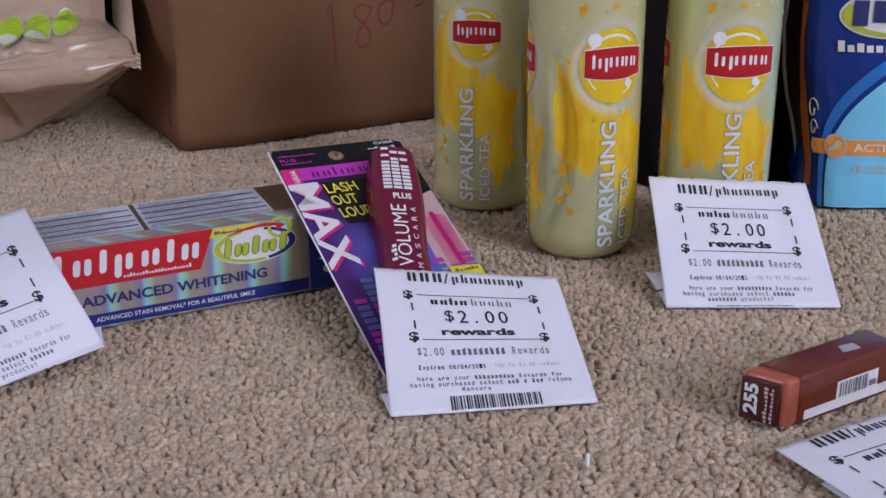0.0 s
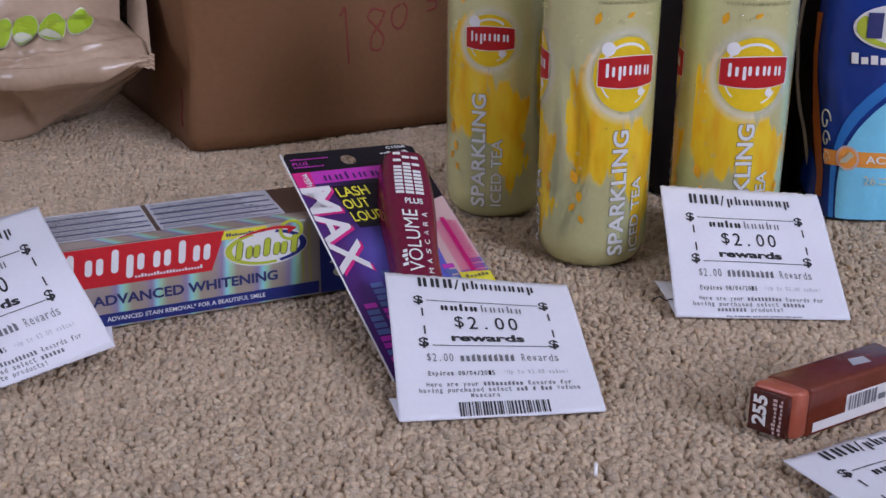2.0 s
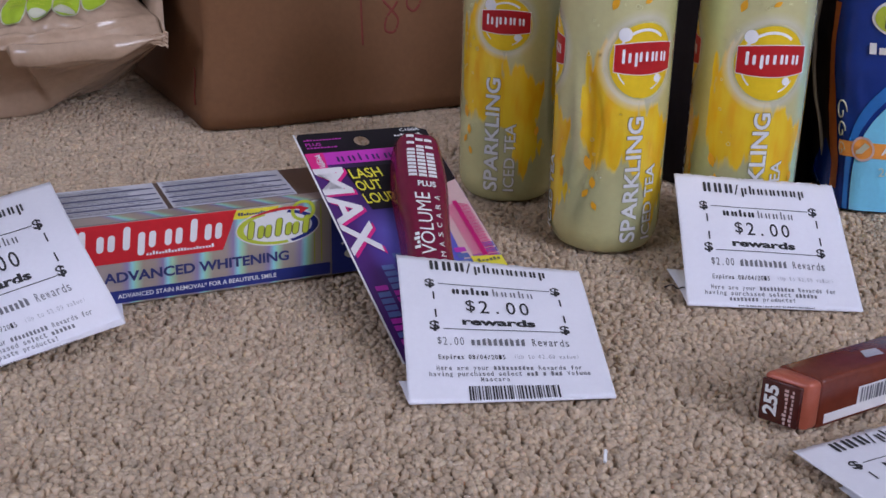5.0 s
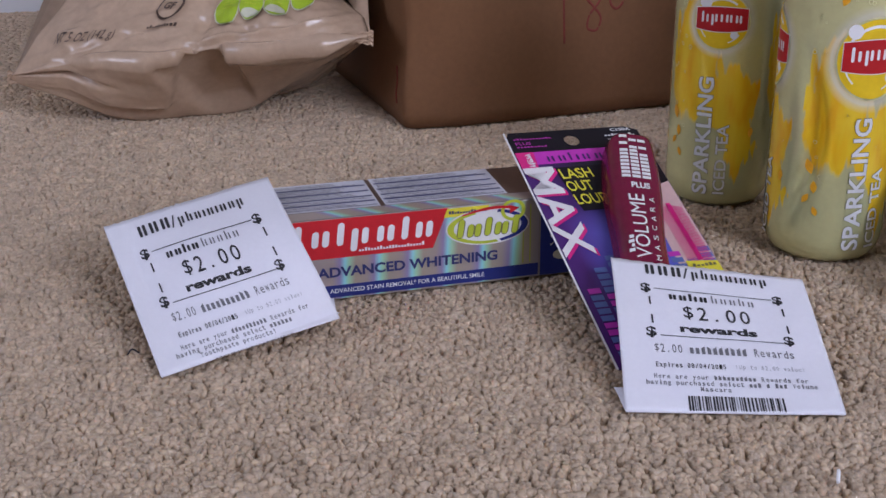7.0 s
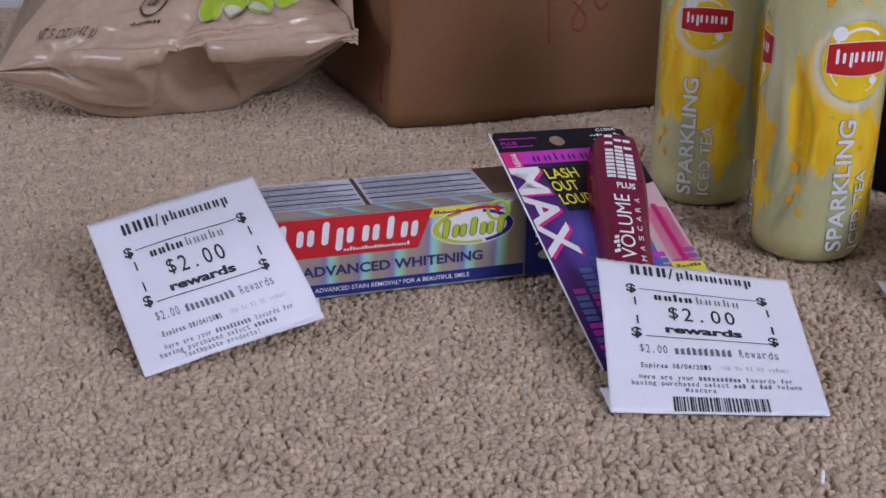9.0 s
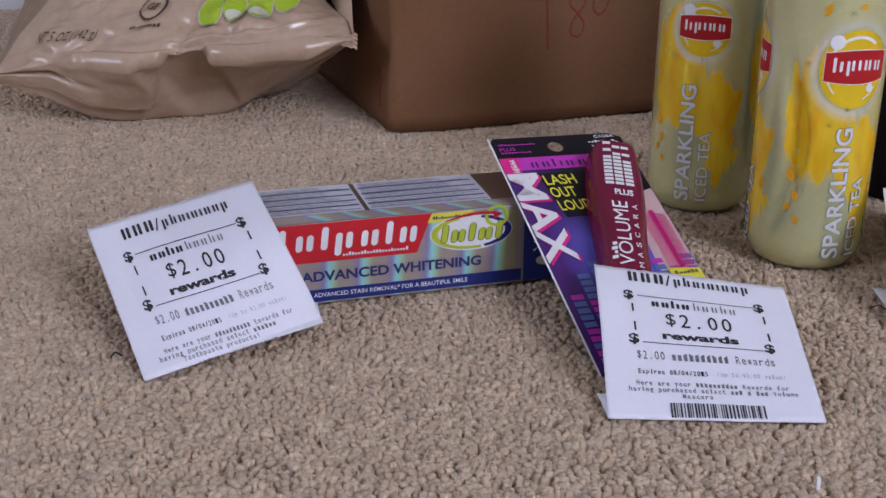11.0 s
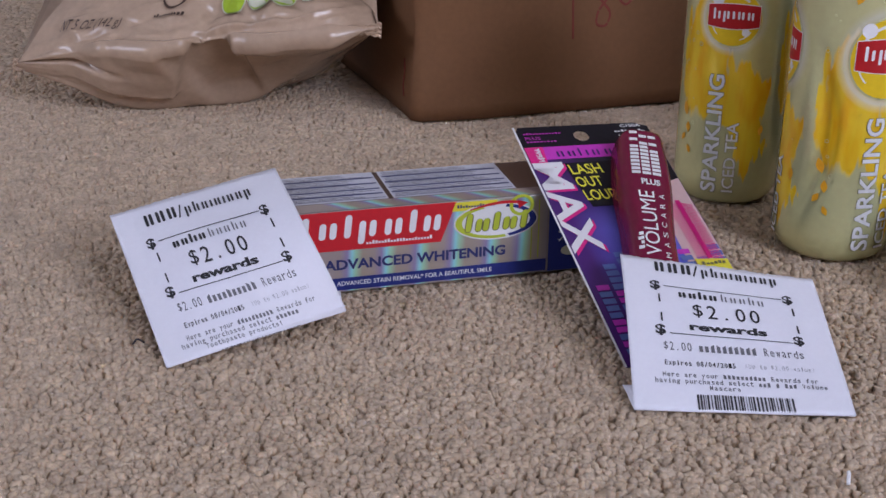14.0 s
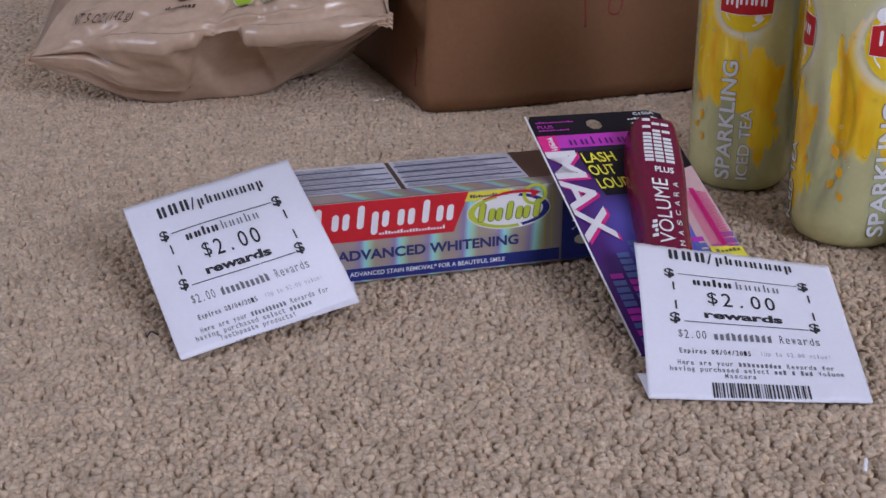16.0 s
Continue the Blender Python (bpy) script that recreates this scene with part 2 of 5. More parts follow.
M = {
    "rainbow": glint_painted_foil(),
    "card_print": card_print(),
    "carpet": surface("carpet_pile_beige", (0.590, 0.445, 0.315), rough=0.8, vary=0.24, grain=(70, 180), island=0.08, soft=0.25, spec=0.3, sheen=0.03, bump=0.25, bump_scale=1500),
    "carpet_base": surface("carpet_backing_beige", (0.46, 0.34, 0.24), rough=0.95, vary=0.3, grain=(120, 420), bump=1.0, bump_scale=260, spec=0.2),
    "wall": surface("painted_wall", (0.38, 0.36, 0.33), rough=0.8, vary=0.03, grain=(2, 90), bump=0.15, bump_scale=180),
    "ceiling": surface("ceiling_paint", (0.80, 0.80, 0.78), rough=0.9, vary=0.03, grain=(2, 60), bump=0.2, bump_scale=120),
    "trim": surface("white_trim_paint", (0.80, 0.82, 0.84), rough=0.4, vary=0.03, grain=(6, 90)),
    "cardboard": surface("corrugated_cardboard", (0.200, 0.094, 0.041), rough=0.75, vary=0.10, grain=(14, 260), bump=0.12, bump_scale=900, spec=0.3),
    "kraft_bag": surface("kraft_plastic_film", (0.50, 0.355, 0.245), rough=0.21, vary=0.10, grain=(18, 220), bump=0.35, bump_scale=55, coat=0.25, rough_vary=0.06),
    "paper": surface("thermal_paper", (0.80, 0.80, 0.86), rough=0.55, vary=0.025, grain=(25, 500), bump=0.08, bump_scale=160),
    "ink": surface("printer_ink_black", (0.025, 0.025, 0.03), rough=0.6, vary=0.25, grain=(900, 3000)),
    "ink_grey": surface("printer_ink_grey", (0.17, 0.17, 0.19), rough=0.6, vary=0.25, grain=(900, 3000)),
    "ink_pale": surface("printer_ink_faint", (0.42, 0.42, 0.46), rough=0.6, vary=0.2, grain=(900, 3000)),
    "can": can_metal(),
    "aluminium": surface("bare_aluminium", (0.75, 0.75, 0.74), rough=0.28, metal=1.0, vary=0.04),
    "yellow": surface("lemon_yellow_print", (0.85, 0.60, 0.02), rough=0.42, metal=0.25, vary=0.06, spec=0.3),
    "orange_leaf": surface("amber_leaf_print", (0.85, 0.42, 0.02), rough=0.35, metal=0.2, vary=0.1),
    "pearl": surface("pearl_white_print", (0.66, 0.67, 0.52), rough=0.42, metal=0.3, vary=0.05, spec=0.3),
    "rim": surface("olive_pearl_print", (0.56, 0.57, 0.33), rough=0.35, metal=0.4, vary=0.05),
    "letter": surface("pale_grey_print", (0.72, 0.73, 0.74), rough=0.42, metal=0.1, vary=0.05, spec=0.3),
    "white": surface("white_print", (0.82, 0.82, 0.82), rough=0.42, vary=0.03, spec=0.3),
    "flag_red": surface("banner_red_print", (0.46, 0.012, 0.016), rough=0.42, vary=0.08, spec=0.3),
    "outline": surface("dark_olive_print", (0.16, 0.16, 0.07), rough=0.4, vary=0.1),
    "foil": surface("silver_gold_foil_card", (0.30, 0.27, 0.25), rough=0.5, metal=0.2, vary=0.08, grain=(20, 200), rough_vary=0.05),
    "carton_red": surface("carton_red", (0.60, 0.02, 0.03), rough=0.42, vary=0.07, spec=0.3),
    "carton_blue": surface("carton_blue", (0.02, 0.032, 0.19), rough=0.42, vary=0.1, spec=0.3),
    "carton_brown": surface("carton_top_metallic_brown", (0.17, 0.12, 0.10), rough=0.3, metal=0.5, vary=0.1),
    "panel": surface("carton_label_panel", (0.66, 0.67, 0.74), rough=0.38, metal=0.1, vary=0.05),
    "text_blue": surface("navy_print", (0.03, 0.04, 0.16), rough=0.4, vary=0.08),
    "lime": surface("lime_print", (0.50, 0.58, 0.05), rough=0.35, vary=0.06),
    "yellow_tag": surface("yellow_tag_print", (0.80, 0.72, 0.05), rough=0.4, vary=0.05),
    "black_card": surface("glossy_black_card", (0.012, 0.010, 0.014), rough=0.42, vary=0.2, spec=0.15),
    "magenta": surface("magenta_print", (0.55, 0.04, 0.45), rough=0.42, vary=0.08, spec=0.3),
    "hot_pink": surface("hot_pink_print", (0.72, 0.02, 0.22), rough=0.42, vary=0.08, spec=0.3),
    "card_purple": surface("deep_purple_print", (0.05, 0.02, 0.13), rough=0.42, vary=0.3, grain=(40, 200), spec=0.3),
    "sky_blue": surface("slate_blue_print", (0.10, 0.16, 0.42), rough=0.32, vary=0.1),
    "card_back": surface("white_card", (0.78, 0.76, 0.76), rough=0.5, vary=0.04),
    "burgundy": surface("burgundy_tube_plastic", (0.17, 0.006, 0.035), rough=0.22, vary=0.12, spec=0.3, coat=0.12, grain=(25, 200)),
    "pale_pink": surface("pale_pink_print", (0.66, 0.46, 0.44), rough=0.35, vary=0.06),
    "navy": surface("navy_plastic_film", (0.008, 0.038, 0.25), rough=0.24, vary=0.12, grain=(15, 150), bump=0.3, bump_scale=70, spec=0.4),
    "mid_blue": surface("mid_blue_print", (0.02, 0.19, 0.58), rough=0.26, vary=0.06, coat=0.3),
    "light_blue": surface("light_blue_print", (0.22, 0.68, 0.95), rough=0.27, vary=0.05, coat=0.3),
    "orange": surface("orange_print", (0.92, 0.36, 0.06), rough=0.3, vary=0.06, coat=0.2),
    "dark_orange": surface("rust_orange_print", (0.42, 0.11, 0.02), rough=0.35, vary=0.15),
    "green": surface("leaf_green_print", (0.36, 0.52, 0.02), rough=0.3, vary=0.08, coat=0.2),
    "green_dark": surface("dark_green_print", (0.10, 0.20, 0.02), rough=0.3, vary=0.1),
    "pouch": surface("black_brown_pouch_film", (0.008, 0.005, 0.005), rough=0.45, spec=0.12, vary=0.2, bump=0.3, bump_scale=60),
    "seam": surface("grey_foil_seam", (0.34, 0.31, 0.28), rough=0.35, metal=0.5, vary=0.1),
    "lip": surface("copper_brown_glossy_box", (0.15, 0.027, 0.013), rough=0.26, vary=0.18, grain=(35, 250), coat=0.12),
    "lip_end": surface("salmon_copper_print", (0.42, 0.105, 0.06), rough=0.32, metal=0.15, vary=0.08, coat=0.15),
    "lip_dark": surface("dark_maroon_label", (0.07, 0.010, 0.008), rough=0.25, vary=0.15, coat=0.3),
    "gold": surface("olive_gold_cap", (0.36, 0.30, 0.06), rough=0.25, metal=0.5, vary=0.1, coat=0.3),
    "red_pen": surface("red_marker", (0.20, 0.028, 0.018), rough=0.7, vary=0.2, grain=(120, 800)),
    "tape": surface("brown_packing_tape", (0.17, 0.10, 0.055), rough=0.3, vary=0.08, grain=(20, 200)),
    "brown_ink": surface("dark_brown_print", (0.06, 0.032, 0.02), rough=0.4, vary=0.1),
    "fibre": surface("dark_fibre", (0.03, 0.025, 0.03), rough=0.8),
    "white_fibre": surface("white_fibre", (0.85, 0.85, 0.85), rough=0.7),
}


# ---- building helpers ----
def thing(name, at, label, category, group="", kind=""):
    ob = new(name)
    ob.empty_display_size = 0.02
    ob.location = at
    return tagged(ob, label, category, group, kind)


def root_place(ob):
    p = Vector((0, 0, 0))
    while ob is not None:
        p += ob.location
        ob = ob.parent
    return p


def part(name, bm, material, parent=None, label="", smooth=True, kind=""):
    """Links a bmesh, in world places, as one mesh object under a thing or part."""
    off = root_place(parent)
    if off.length:
        bmesh.ops.translate(bm, verts=bm.verts, vec=-off)
    me = bpy.data.meshes.new(name)
    bm.to_mesh(me)
    bm.free()
    me.materials.append(M[material])
    if smooth:
        for poly in me.polygons:
            poly.use_smooth = True
    ob = new(name, me)
    ob.parent = parent
    return tagged(ob, label, kind=kind)


def flat_map(o, x, y, n=None):
    """A map from (u, v, height) to the plane at o along x and y."""
    o, x, y = Vector(o), Vector(x).normalized(), Vector(y).normalized()
    n = x.cross(y) if n is None else Vector(n)
    return lambda u, v, h=0.0: o + x * u + y * v + n * h


def quad_grid(bm, f, us, vs_of, h=0.0):
    """A sheet over the columns us; vs_of(u) gives each column's heights."""
    rows = [[bm.verts.new(f(u, v, h)) for v in vs_of(u)] for u in us]
    for a, b in zip(rows, rows[1:]):
        for k in range(len(a) - 1):
            bm.faces.new((a[k], b[k], b[k + 1], a[k + 1]))


def steps(a, b, n):
    return [a + (b - a) * k / n for k in range(n + 1)]


def band(bm, f, u0, u1, lo, hi, h, cols=10, rows=3):
    """A printed band between the curves lo(u) and hi(u), or two numbers."""
    low = lo if callable(lo) else (lambda u: lo)
    top = hi if callable(hi) else (lambda u: hi)
    quad_grid(bm, f, steps(u0, u1, cols), lambda u: steps(low(u), top(u), rows), h)


def ring(bm, f, cu, cv, ru, rv, h, inner=0.0, a0=0.0, a1=360.0, seg=44, rows=4):
    quad_grid(bm, f_polar(f, cu, cv, ru, rv), steps(radians(a0), radians(a1), seg), lambda a: steps(max(inner, 0.001), 1.0, rows), h)


def f_polar(f, cu, cv, ru, rv):
    return lambda a, r, h=0.0: f(cu + ru * r * math.cos(a), cv + rv * r * math.sin(a), h)


def ngon(bm, f, pts, h):
    bm.faces.new([bm.verts.new(f(u, v, h)) for u, v in pts])


GLYPHS = {}


def glyphs(body, bold=0.0):
    """The outline mesh of a word in the built-in font, scaled to a unit box."""
    key = (body, bold)
    if key not in GLYPHS:
        cu = bpy.data.curves.new("word", "FONT")
        cu.body, cu.offset, cu.resolution_u = body, bold, 3
        ob = new("word", cu)
        dg = bpy.context.evaluated_depsgraph_get()
        me = bpy.data.meshes.new_from_object(ob.evaluated_get(dg))
        pts = [(v.co.x, v.co.y) for v in me.vertices]
        faces = [tuple(p.vertices) for p in me.polygons]
        bpy.data.objects.remove(ob)
        bpy.data.curves.remove(cu)
        bpy.data.meshes.remove(me)
        x0, x1 = min(p[0] for p in pts), max(p[0] for p in pts)
        y0, y1 = min(p[1] for p in pts), max(p[1] for p in pts)
        GLYPHS[key] = ([((x - x0) / (x1 - x0), (y - y0) / (y1 - y0)) for x, y in pts], faces)
    return GLYPHS[key]


def word(bm, f, body, u0, v0, wide, high, h, turn=0.0, bold=0.01, shear=0.0):
    """Letters that fill a box of that width and height from (u0, v0), turned by some degrees."""
    pts, faces = glyphs(body, bold)
    c, s = math.cos(radians(turn)), math.sin(radians(turn))
    vs = []
    for x, y in pts:
        a, b = x * wide + shear * y * high, y * high
        vs.append(bm.verts.new(f(u0 + a * c - b * s, v0 + a * s + b * c, h)))
    for face in faces:
        if len(set(face)) > 2:
            bm.faces.new([vs[k] for k in face])


def bars(bm, f, u0, v0, wide, high, h, count, rng, turn=0.0, gap=0.3, low=0.55):
    """Plain bars that stand for writing that is not spelled out."""
    c, s = math.cos(radians(turn)), math.sin(radians(turn))
    pitch = wide / count
    for k in range(count):
        tall = high * rng.choice((low, low, 1.0, 0.8))
        a, b = k * pitch, (k + 1 - gap) * pitch
        ngon(bm, f, [(u0 + x * c - y * s, v0 + x * s + y * c) for x, y in ((a, 0), (b, 0), (b, tall), (a, tall))], h)


def capsule(bm, f, u, lo, hi, wide, h):
    """An upright bar with rounded ends."""
    r = wide / 2
    q = min(r, (hi - lo) / 2)
    pts = [(u + r * math.cos(a), hi - q + q * math.sin(a)) for a in steps(0, math.pi, 6)]
    pts += [(u + r * math.cos(a), lo + q + q * math.sin(a)) for a in steps(math.pi, 2 * math.pi, 6)]
    ngon(bm, f, pts, h)


def mark_bars(pattern, u0, v0, wide, high, stroke):
    """Rounded bars that stand for a brand's word: o two bars, p and d with one longer, l tall, i short, O two tall ones."""
    width = {"o": 1.0, "O": 1.3, "p": 1.0, "d": 1.0, "l": 0.45, "i": 0.45, " ": 0.14}
    unit = wide / sum(width[c] for c in pattern)
    bar, x, out = stroke * unit, u0, []
    for c in pattern:
        w = width[c] * unit
        top = v0 + high * (1.42 if c in "Ol" else 1.0)
        if c in "oOpd":
            out.append((x + w * 0.27, v0 - (high * 0.42 if c == "p" else 0), v0 + high * 1.42 if c == "d" else top, bar))
            out.append((x + w * 0.73, v0, top, bar))
        elif c in "li":
            out.append((x + w / 2, v0, top, bar))
        x += w
    return out


def marks(bm, f, pattern, u0, v0, wide, high, h, stroke, slant=0.0):
    g = lambda u, v, k=0.0: f(u + slant * (v - v0), v, k)
    for u, lo, hi, bar in mark_bars(pattern, u0, v0, wide, high, stroke):
        capsule(bm, g, u, lo, hi, bar, h)


def brand(name, f, pattern, u0, v0, wide, high, h, stroke, material, parent, label, slant=0.0):
    """The same, each bar a part of its own."""
    g = lambda u, v, k=0.0: f(u + slant * (v - v0), v, k)
    for u, lo, hi, bar in mark_bars(pattern, u0, v0, wide, high, stroke):
        bm = bmesh.new()
        capsule(bm, g, u, lo, hi, bar, h)
        part(name, bm, material, parent, label)


def printed_sheet(f, us, vs, h, layer, uv_of):
    """A sheet whose uv layer carries its place in the print."""
    bm = bmesh.new()
    uv = bm.loops.layers.uv.new(layer)
    rows = [[(bm.verts.new(f(u, v, h)), uv_of(u, v)) for v in vs] for u in us]
    for a, b in zip(rows, rows[1:]):
        for k in range(len(vs) - 1):
            corner = (a[k], b[k], b[k + 1], a[k + 1])
            face = bm.faces.new([c[0] for c in corner])
            for loop, c in zip(face.loops, corner):
                loop[uv].uv = c[1]
    return bm


def sheet(f, us, vs_of, thick):
    """Two faces, thick apart, closed round the rim."""
    bm = bmesh.new()
    sides = []
    for h in (0.0, -thick):
        sides.append([[bm.verts.new(f(u, v, h)) for v in vs_of(u)] for u in us])
    for n, rows in enumerate(sides):
        for a, b in zip(rows, rows[1:]):
            for k in range(len(a) - 1):
                q = (a[k], b[k], b[k + 1], a[k + 1])
                bm.faces.new(q if n == 0 else q[::-1])
    up, dn = sides

    def wall(p, q):
        for k in range(len(p) - 1):
            bm.faces.new((p[k], p[k + 1], q[k + 1], q[k]))

    wall(up[0], dn[0])
    wall(dn[-1], up[-1])
    wall([r[0] for r in dn], [r[0] for r in up])
    wall([r[-1] for r in up], [r[-1] for r in dn])
    return bm


def box_bm(f, u0, u1, v0, v1, h0, h1, bevel=0.0, seg=2):
    bm = bmesh.new()
    vs = [bm.verts.new(f(u, v, h)) for h in (h0, h1) for v in (v0, v1) for u in (u0, u1)]
    for q in ((0, 2, 3, 1), (4, 5, 7, 6), (0, 1, 5, 4), (2, 6, 7, 3), (0, 4, 6, 2), (1, 3, 7, 5)):
        bm.faces.new([vs[k] for k in q])
    bmesh.ops.recalc_face_normals(bm, faces=bm.faces)
    if bevel:
        bmesh.ops.bevel(bm, geom=bm.edges[:], offset=bevel, segments=seg, profile=0.5, affect="EDGES")
    return bm


def lathe(profile, centre, seg=64):
    bm = bmesh.new()
    cx, cy, cz = centre
    rows = []
    for r, z in profile:
        rows.append([bm.verts.new((cx + r * math.sin(2 * math.pi * k / seg), cy - r * math.cos(2 * math.pi * k / seg), cz + z)) for k in range(seg)])
    for a, b in zip(rows, rows[1:]):
        for k in range(seg):
            bm.faces.new((a[k], a[(k + 1) % seg], b[(k + 1) % seg], b[k]))
    return bm


def tube_bm(points, radius, seg=6, flat=1.0):
    """A round stroke along points."""
    bm = bmesh.new()
    pts = [Vector(p) for p in points]
    rows = []
    for k, p in enumerate(pts):
        way = (pts[min(k + 1, len(pts) - 1)] - pts[max(k - 1, 0)]).normalized()
        side = way.cross(Vector((0, 0, 1)) if abs(way.z) < 0.9 else Vector((1, 0, 0))).normalized()
        up = side.cross(way)
        rows.append([bm.verts.new(p + (side * math.cos(2 * math.pi * j / seg) + up * math.sin(2 * math.pi * j / seg) * flat) * radius) for j in range(seg)])
    for a, b in zip(rows, rows[1:]):
        for j in range(seg):
            bm.faces.new((a[j], b[j], b[(j + 1) % seg], a[(j + 1) % seg]))
    bm.faces.new(rows[0])
    bm.faces.new(rows[-1][::-1])
    bmesh.ops.recalc_face_normals(bm, faces=bm.faces)
    return bm


def smooth_line(points, n=8):
    """Catmull-Rom through points."""
    pts = [Vector(p) for p in points]
    pts = [2 * pts[0] - pts[1]] + pts + [2 * pts[-1] - pts[-2]]
    out = []
    for k in range(1, len(pts) - 2):
        for j in range(n):
            t = j / n
            a, b, c, d = pts[k - 1 : k + 3]
            out.append(0.5 * ((2 * b) + (c - a) * t + (2 * a - 5 * b + 4 * c - d) * t * t + (3 * b - a - 3 * c + d) * t ** 3))
    out.append(pts[-2])
    return out


MM = 0.001

# ---- the room ----
def wall_boxes(f, length, height, hole=None, thick=0.12):
    """A wall along u with an opening hole = (u0, u1, v0, v1), as one mesh."""
    bm = bmesh.new()
    pieces = [(0, length, -0.05, height)]
    if hole:
        u0, u1, v0, v1 = hole
        pieces = [(0, u0, -0.05, height), (u1, length, -0.05, height), (u0, u1, -0.05, v0), (u0, u1, v1, height)]
    for a, b, c, d in pieces:
        piece = box_bm(f, a, b, c, d, -thick, 0)
        tmp = bpy.data.meshes.new("piece")
        piece.to_mesh(tmp)
        piece.free()
        bm.from_mesh(tmp)
        bpy.data.meshes.remove(tmp)
    return bm


def setting(name, bm, material, label, category, smooth=False):
    return tagged(part(name, bm, material, smooth=smooth), label, category, kind="structure")


UP = Vector((0, 0, 1))
WIDE, DEEP = RIGHT - LEFT, BACK - FRONT
f_back = flat_map(room(LEFT, BACK, 0), RX, UP)
f_left = flat_map(room(LEFT, FRONT, 0), RY, UP, RX)
f_right = flat_map(room(RIGHT, FRONT, 0), RY, UP, -RX)
f_front = flat_map(room(LEFT, FRONT, 0), RX, UP, RY)
HOLE_L = (-0.35 - FRONT - 0.75, -0.35 - FRONT + 0.75, 0.90, 2.20)
HOLE_F = (1.2 - LEFT - 0.65, 1.2 - LEFT + 0.65, 0.90, 2.10)
setting("wall_north", wall_boxes(f_back, WIDE, CEIL), "wall", "plain off-white painted wall behind the carpet", "wall")
setting("wall_west", wall_boxes(f_left, DEEP, CEIL, HOLE_L), "wall", "plain off-white painted wall with a window opening", "wall")
setting("wall_east", wall_boxes(f_right, DEEP, CEIL), "wall", "plain off-white painted wall", "wall")
setting("wall_south", wall_boxes(f_front, WIDE, CEIL, HOLE_F), "wall", "plain off-white painted wall with a window opening", "wall")
setting("ceiling", box_bm(flat_map(room(LEFT, FRONT, CEIL), RX, RY), -0.12, WIDE + 0.12, -0.12, DEEP + 0.12, 0.0, 0.1), "ceiling", "flat white painted ceiling", "ceiling")


def baseboard(f, length):
    bm = bmesh.new()
    prof = [(0.0, -0.006), (0.014, -0.006), (0.014, 0.070), (0.010, 0.082), (0.004, 0.090), (0.0, 0.090)]
    rows = [[bm.verts.new(f(u, v, h + 0.001)) for h, v in prof] for u in (0.02, length - 0.02)]
    for k in range(len(prof)):
        j = (k + 1) % len(prof)
        bm.faces.new((rows[0][k], rows[1][k], rows[1][j], rows[0][j]))
    for r in rows:
        bm.faces.new(r)
    bmesh.ops.recalc_face_normals(bm, faces=bm.faces)
    return bm


f_back_in = flat_map(room(LEFT, BACK, 0), RX, UP, -RY)
for f, length in ((f_back_in, WIDE), (f_left, DEEP), (f_right, DEEP), (f_front, WIDE)):
    setting("baseboard", baseboard(f, length), "trim", "white painted baseboard along the carpet's edge", "baseboard")


def window(name, f, hole, label):
    u0, u1, v0, v1 = hole
    um, vm = (u0 + u1) / 2, (v0 + v1) / 2
    w = thing(name, f(um, v0, -0.06), label, "window", kind="structure")
    for a, b, c, d in ((u0, u1, v0, v0 + 0.05), (u0, u1, v1 - 0.05, v1), (u0, u0 + 0.05, v0 + 0.05, v1 - 0.05), (u1 - 0.05, u1, v0 + 0.05, v1 - 0.05), (u0 + 0.05, u1 - 0.05, vm - 0.02, vm + 0.02)):
        part("window_frame", box_bm(f, a, b, c, d, -0.09, -0.04, 0.004), "trim", w, smooth=False)
    part("window_sill", box_bm(f, u0 - 0.04, u1 + 0.04, v0 - 0.035, v0 - 0.002, 0.002, 0.05, 0.004), "trim", w, smooth=False)
    for c, d in ((v0 + 0.05, vm - 0.02), (vm + 0.02, v1 - 0.05)):
        pane = part("pane", box_bm(f, u0 + 0.05, u1 - 0.05, c, d, -0.07, -0.066), "glass", w, smooth=False)
        pane.visible_shadow = False


glass = bpy.data.materials.new("window_glass")
glass.use_nodes = True
gp = glass.node_tree.nodes["Principled BSDF"]
gp.inputs["Transmission Weight"].default_value = 1.0
gp.inputs["Roughness"].default_value = 0.02
gp.inputs["Base Color"].default_value = (0.95, 0.97, 0.97, 1)
M["glass"] = glass
window("window_1", f_left, HOLE_L, "white framed double-hung window letting in daylight")
window("window_2", f_front, HOLE_F, "white framed double-hung window behind the viewer")
setting("floor", box_bm(flat_map(room(LEFT, FRONT, 0), RX, RY), -0.12, WIDE + 0.12, -0.12, DEEP + 0.12, -0.10, -0.0042), "carpet_base", "beige wall-to-wall cut pile carpet", "carpet")

# ---- corrugated box ----
BOX_O = Vector((-0.1755, 0.7690, 0.0))
BOX_X = Vector((0.8722, 0.4891, 0)).normalized()
BOX_Y = Vector((-BOX_X.y, BOX_X.x, 0))
BOX_L, BOX_D, BOX_H = 0.40, 0.30, 0.27


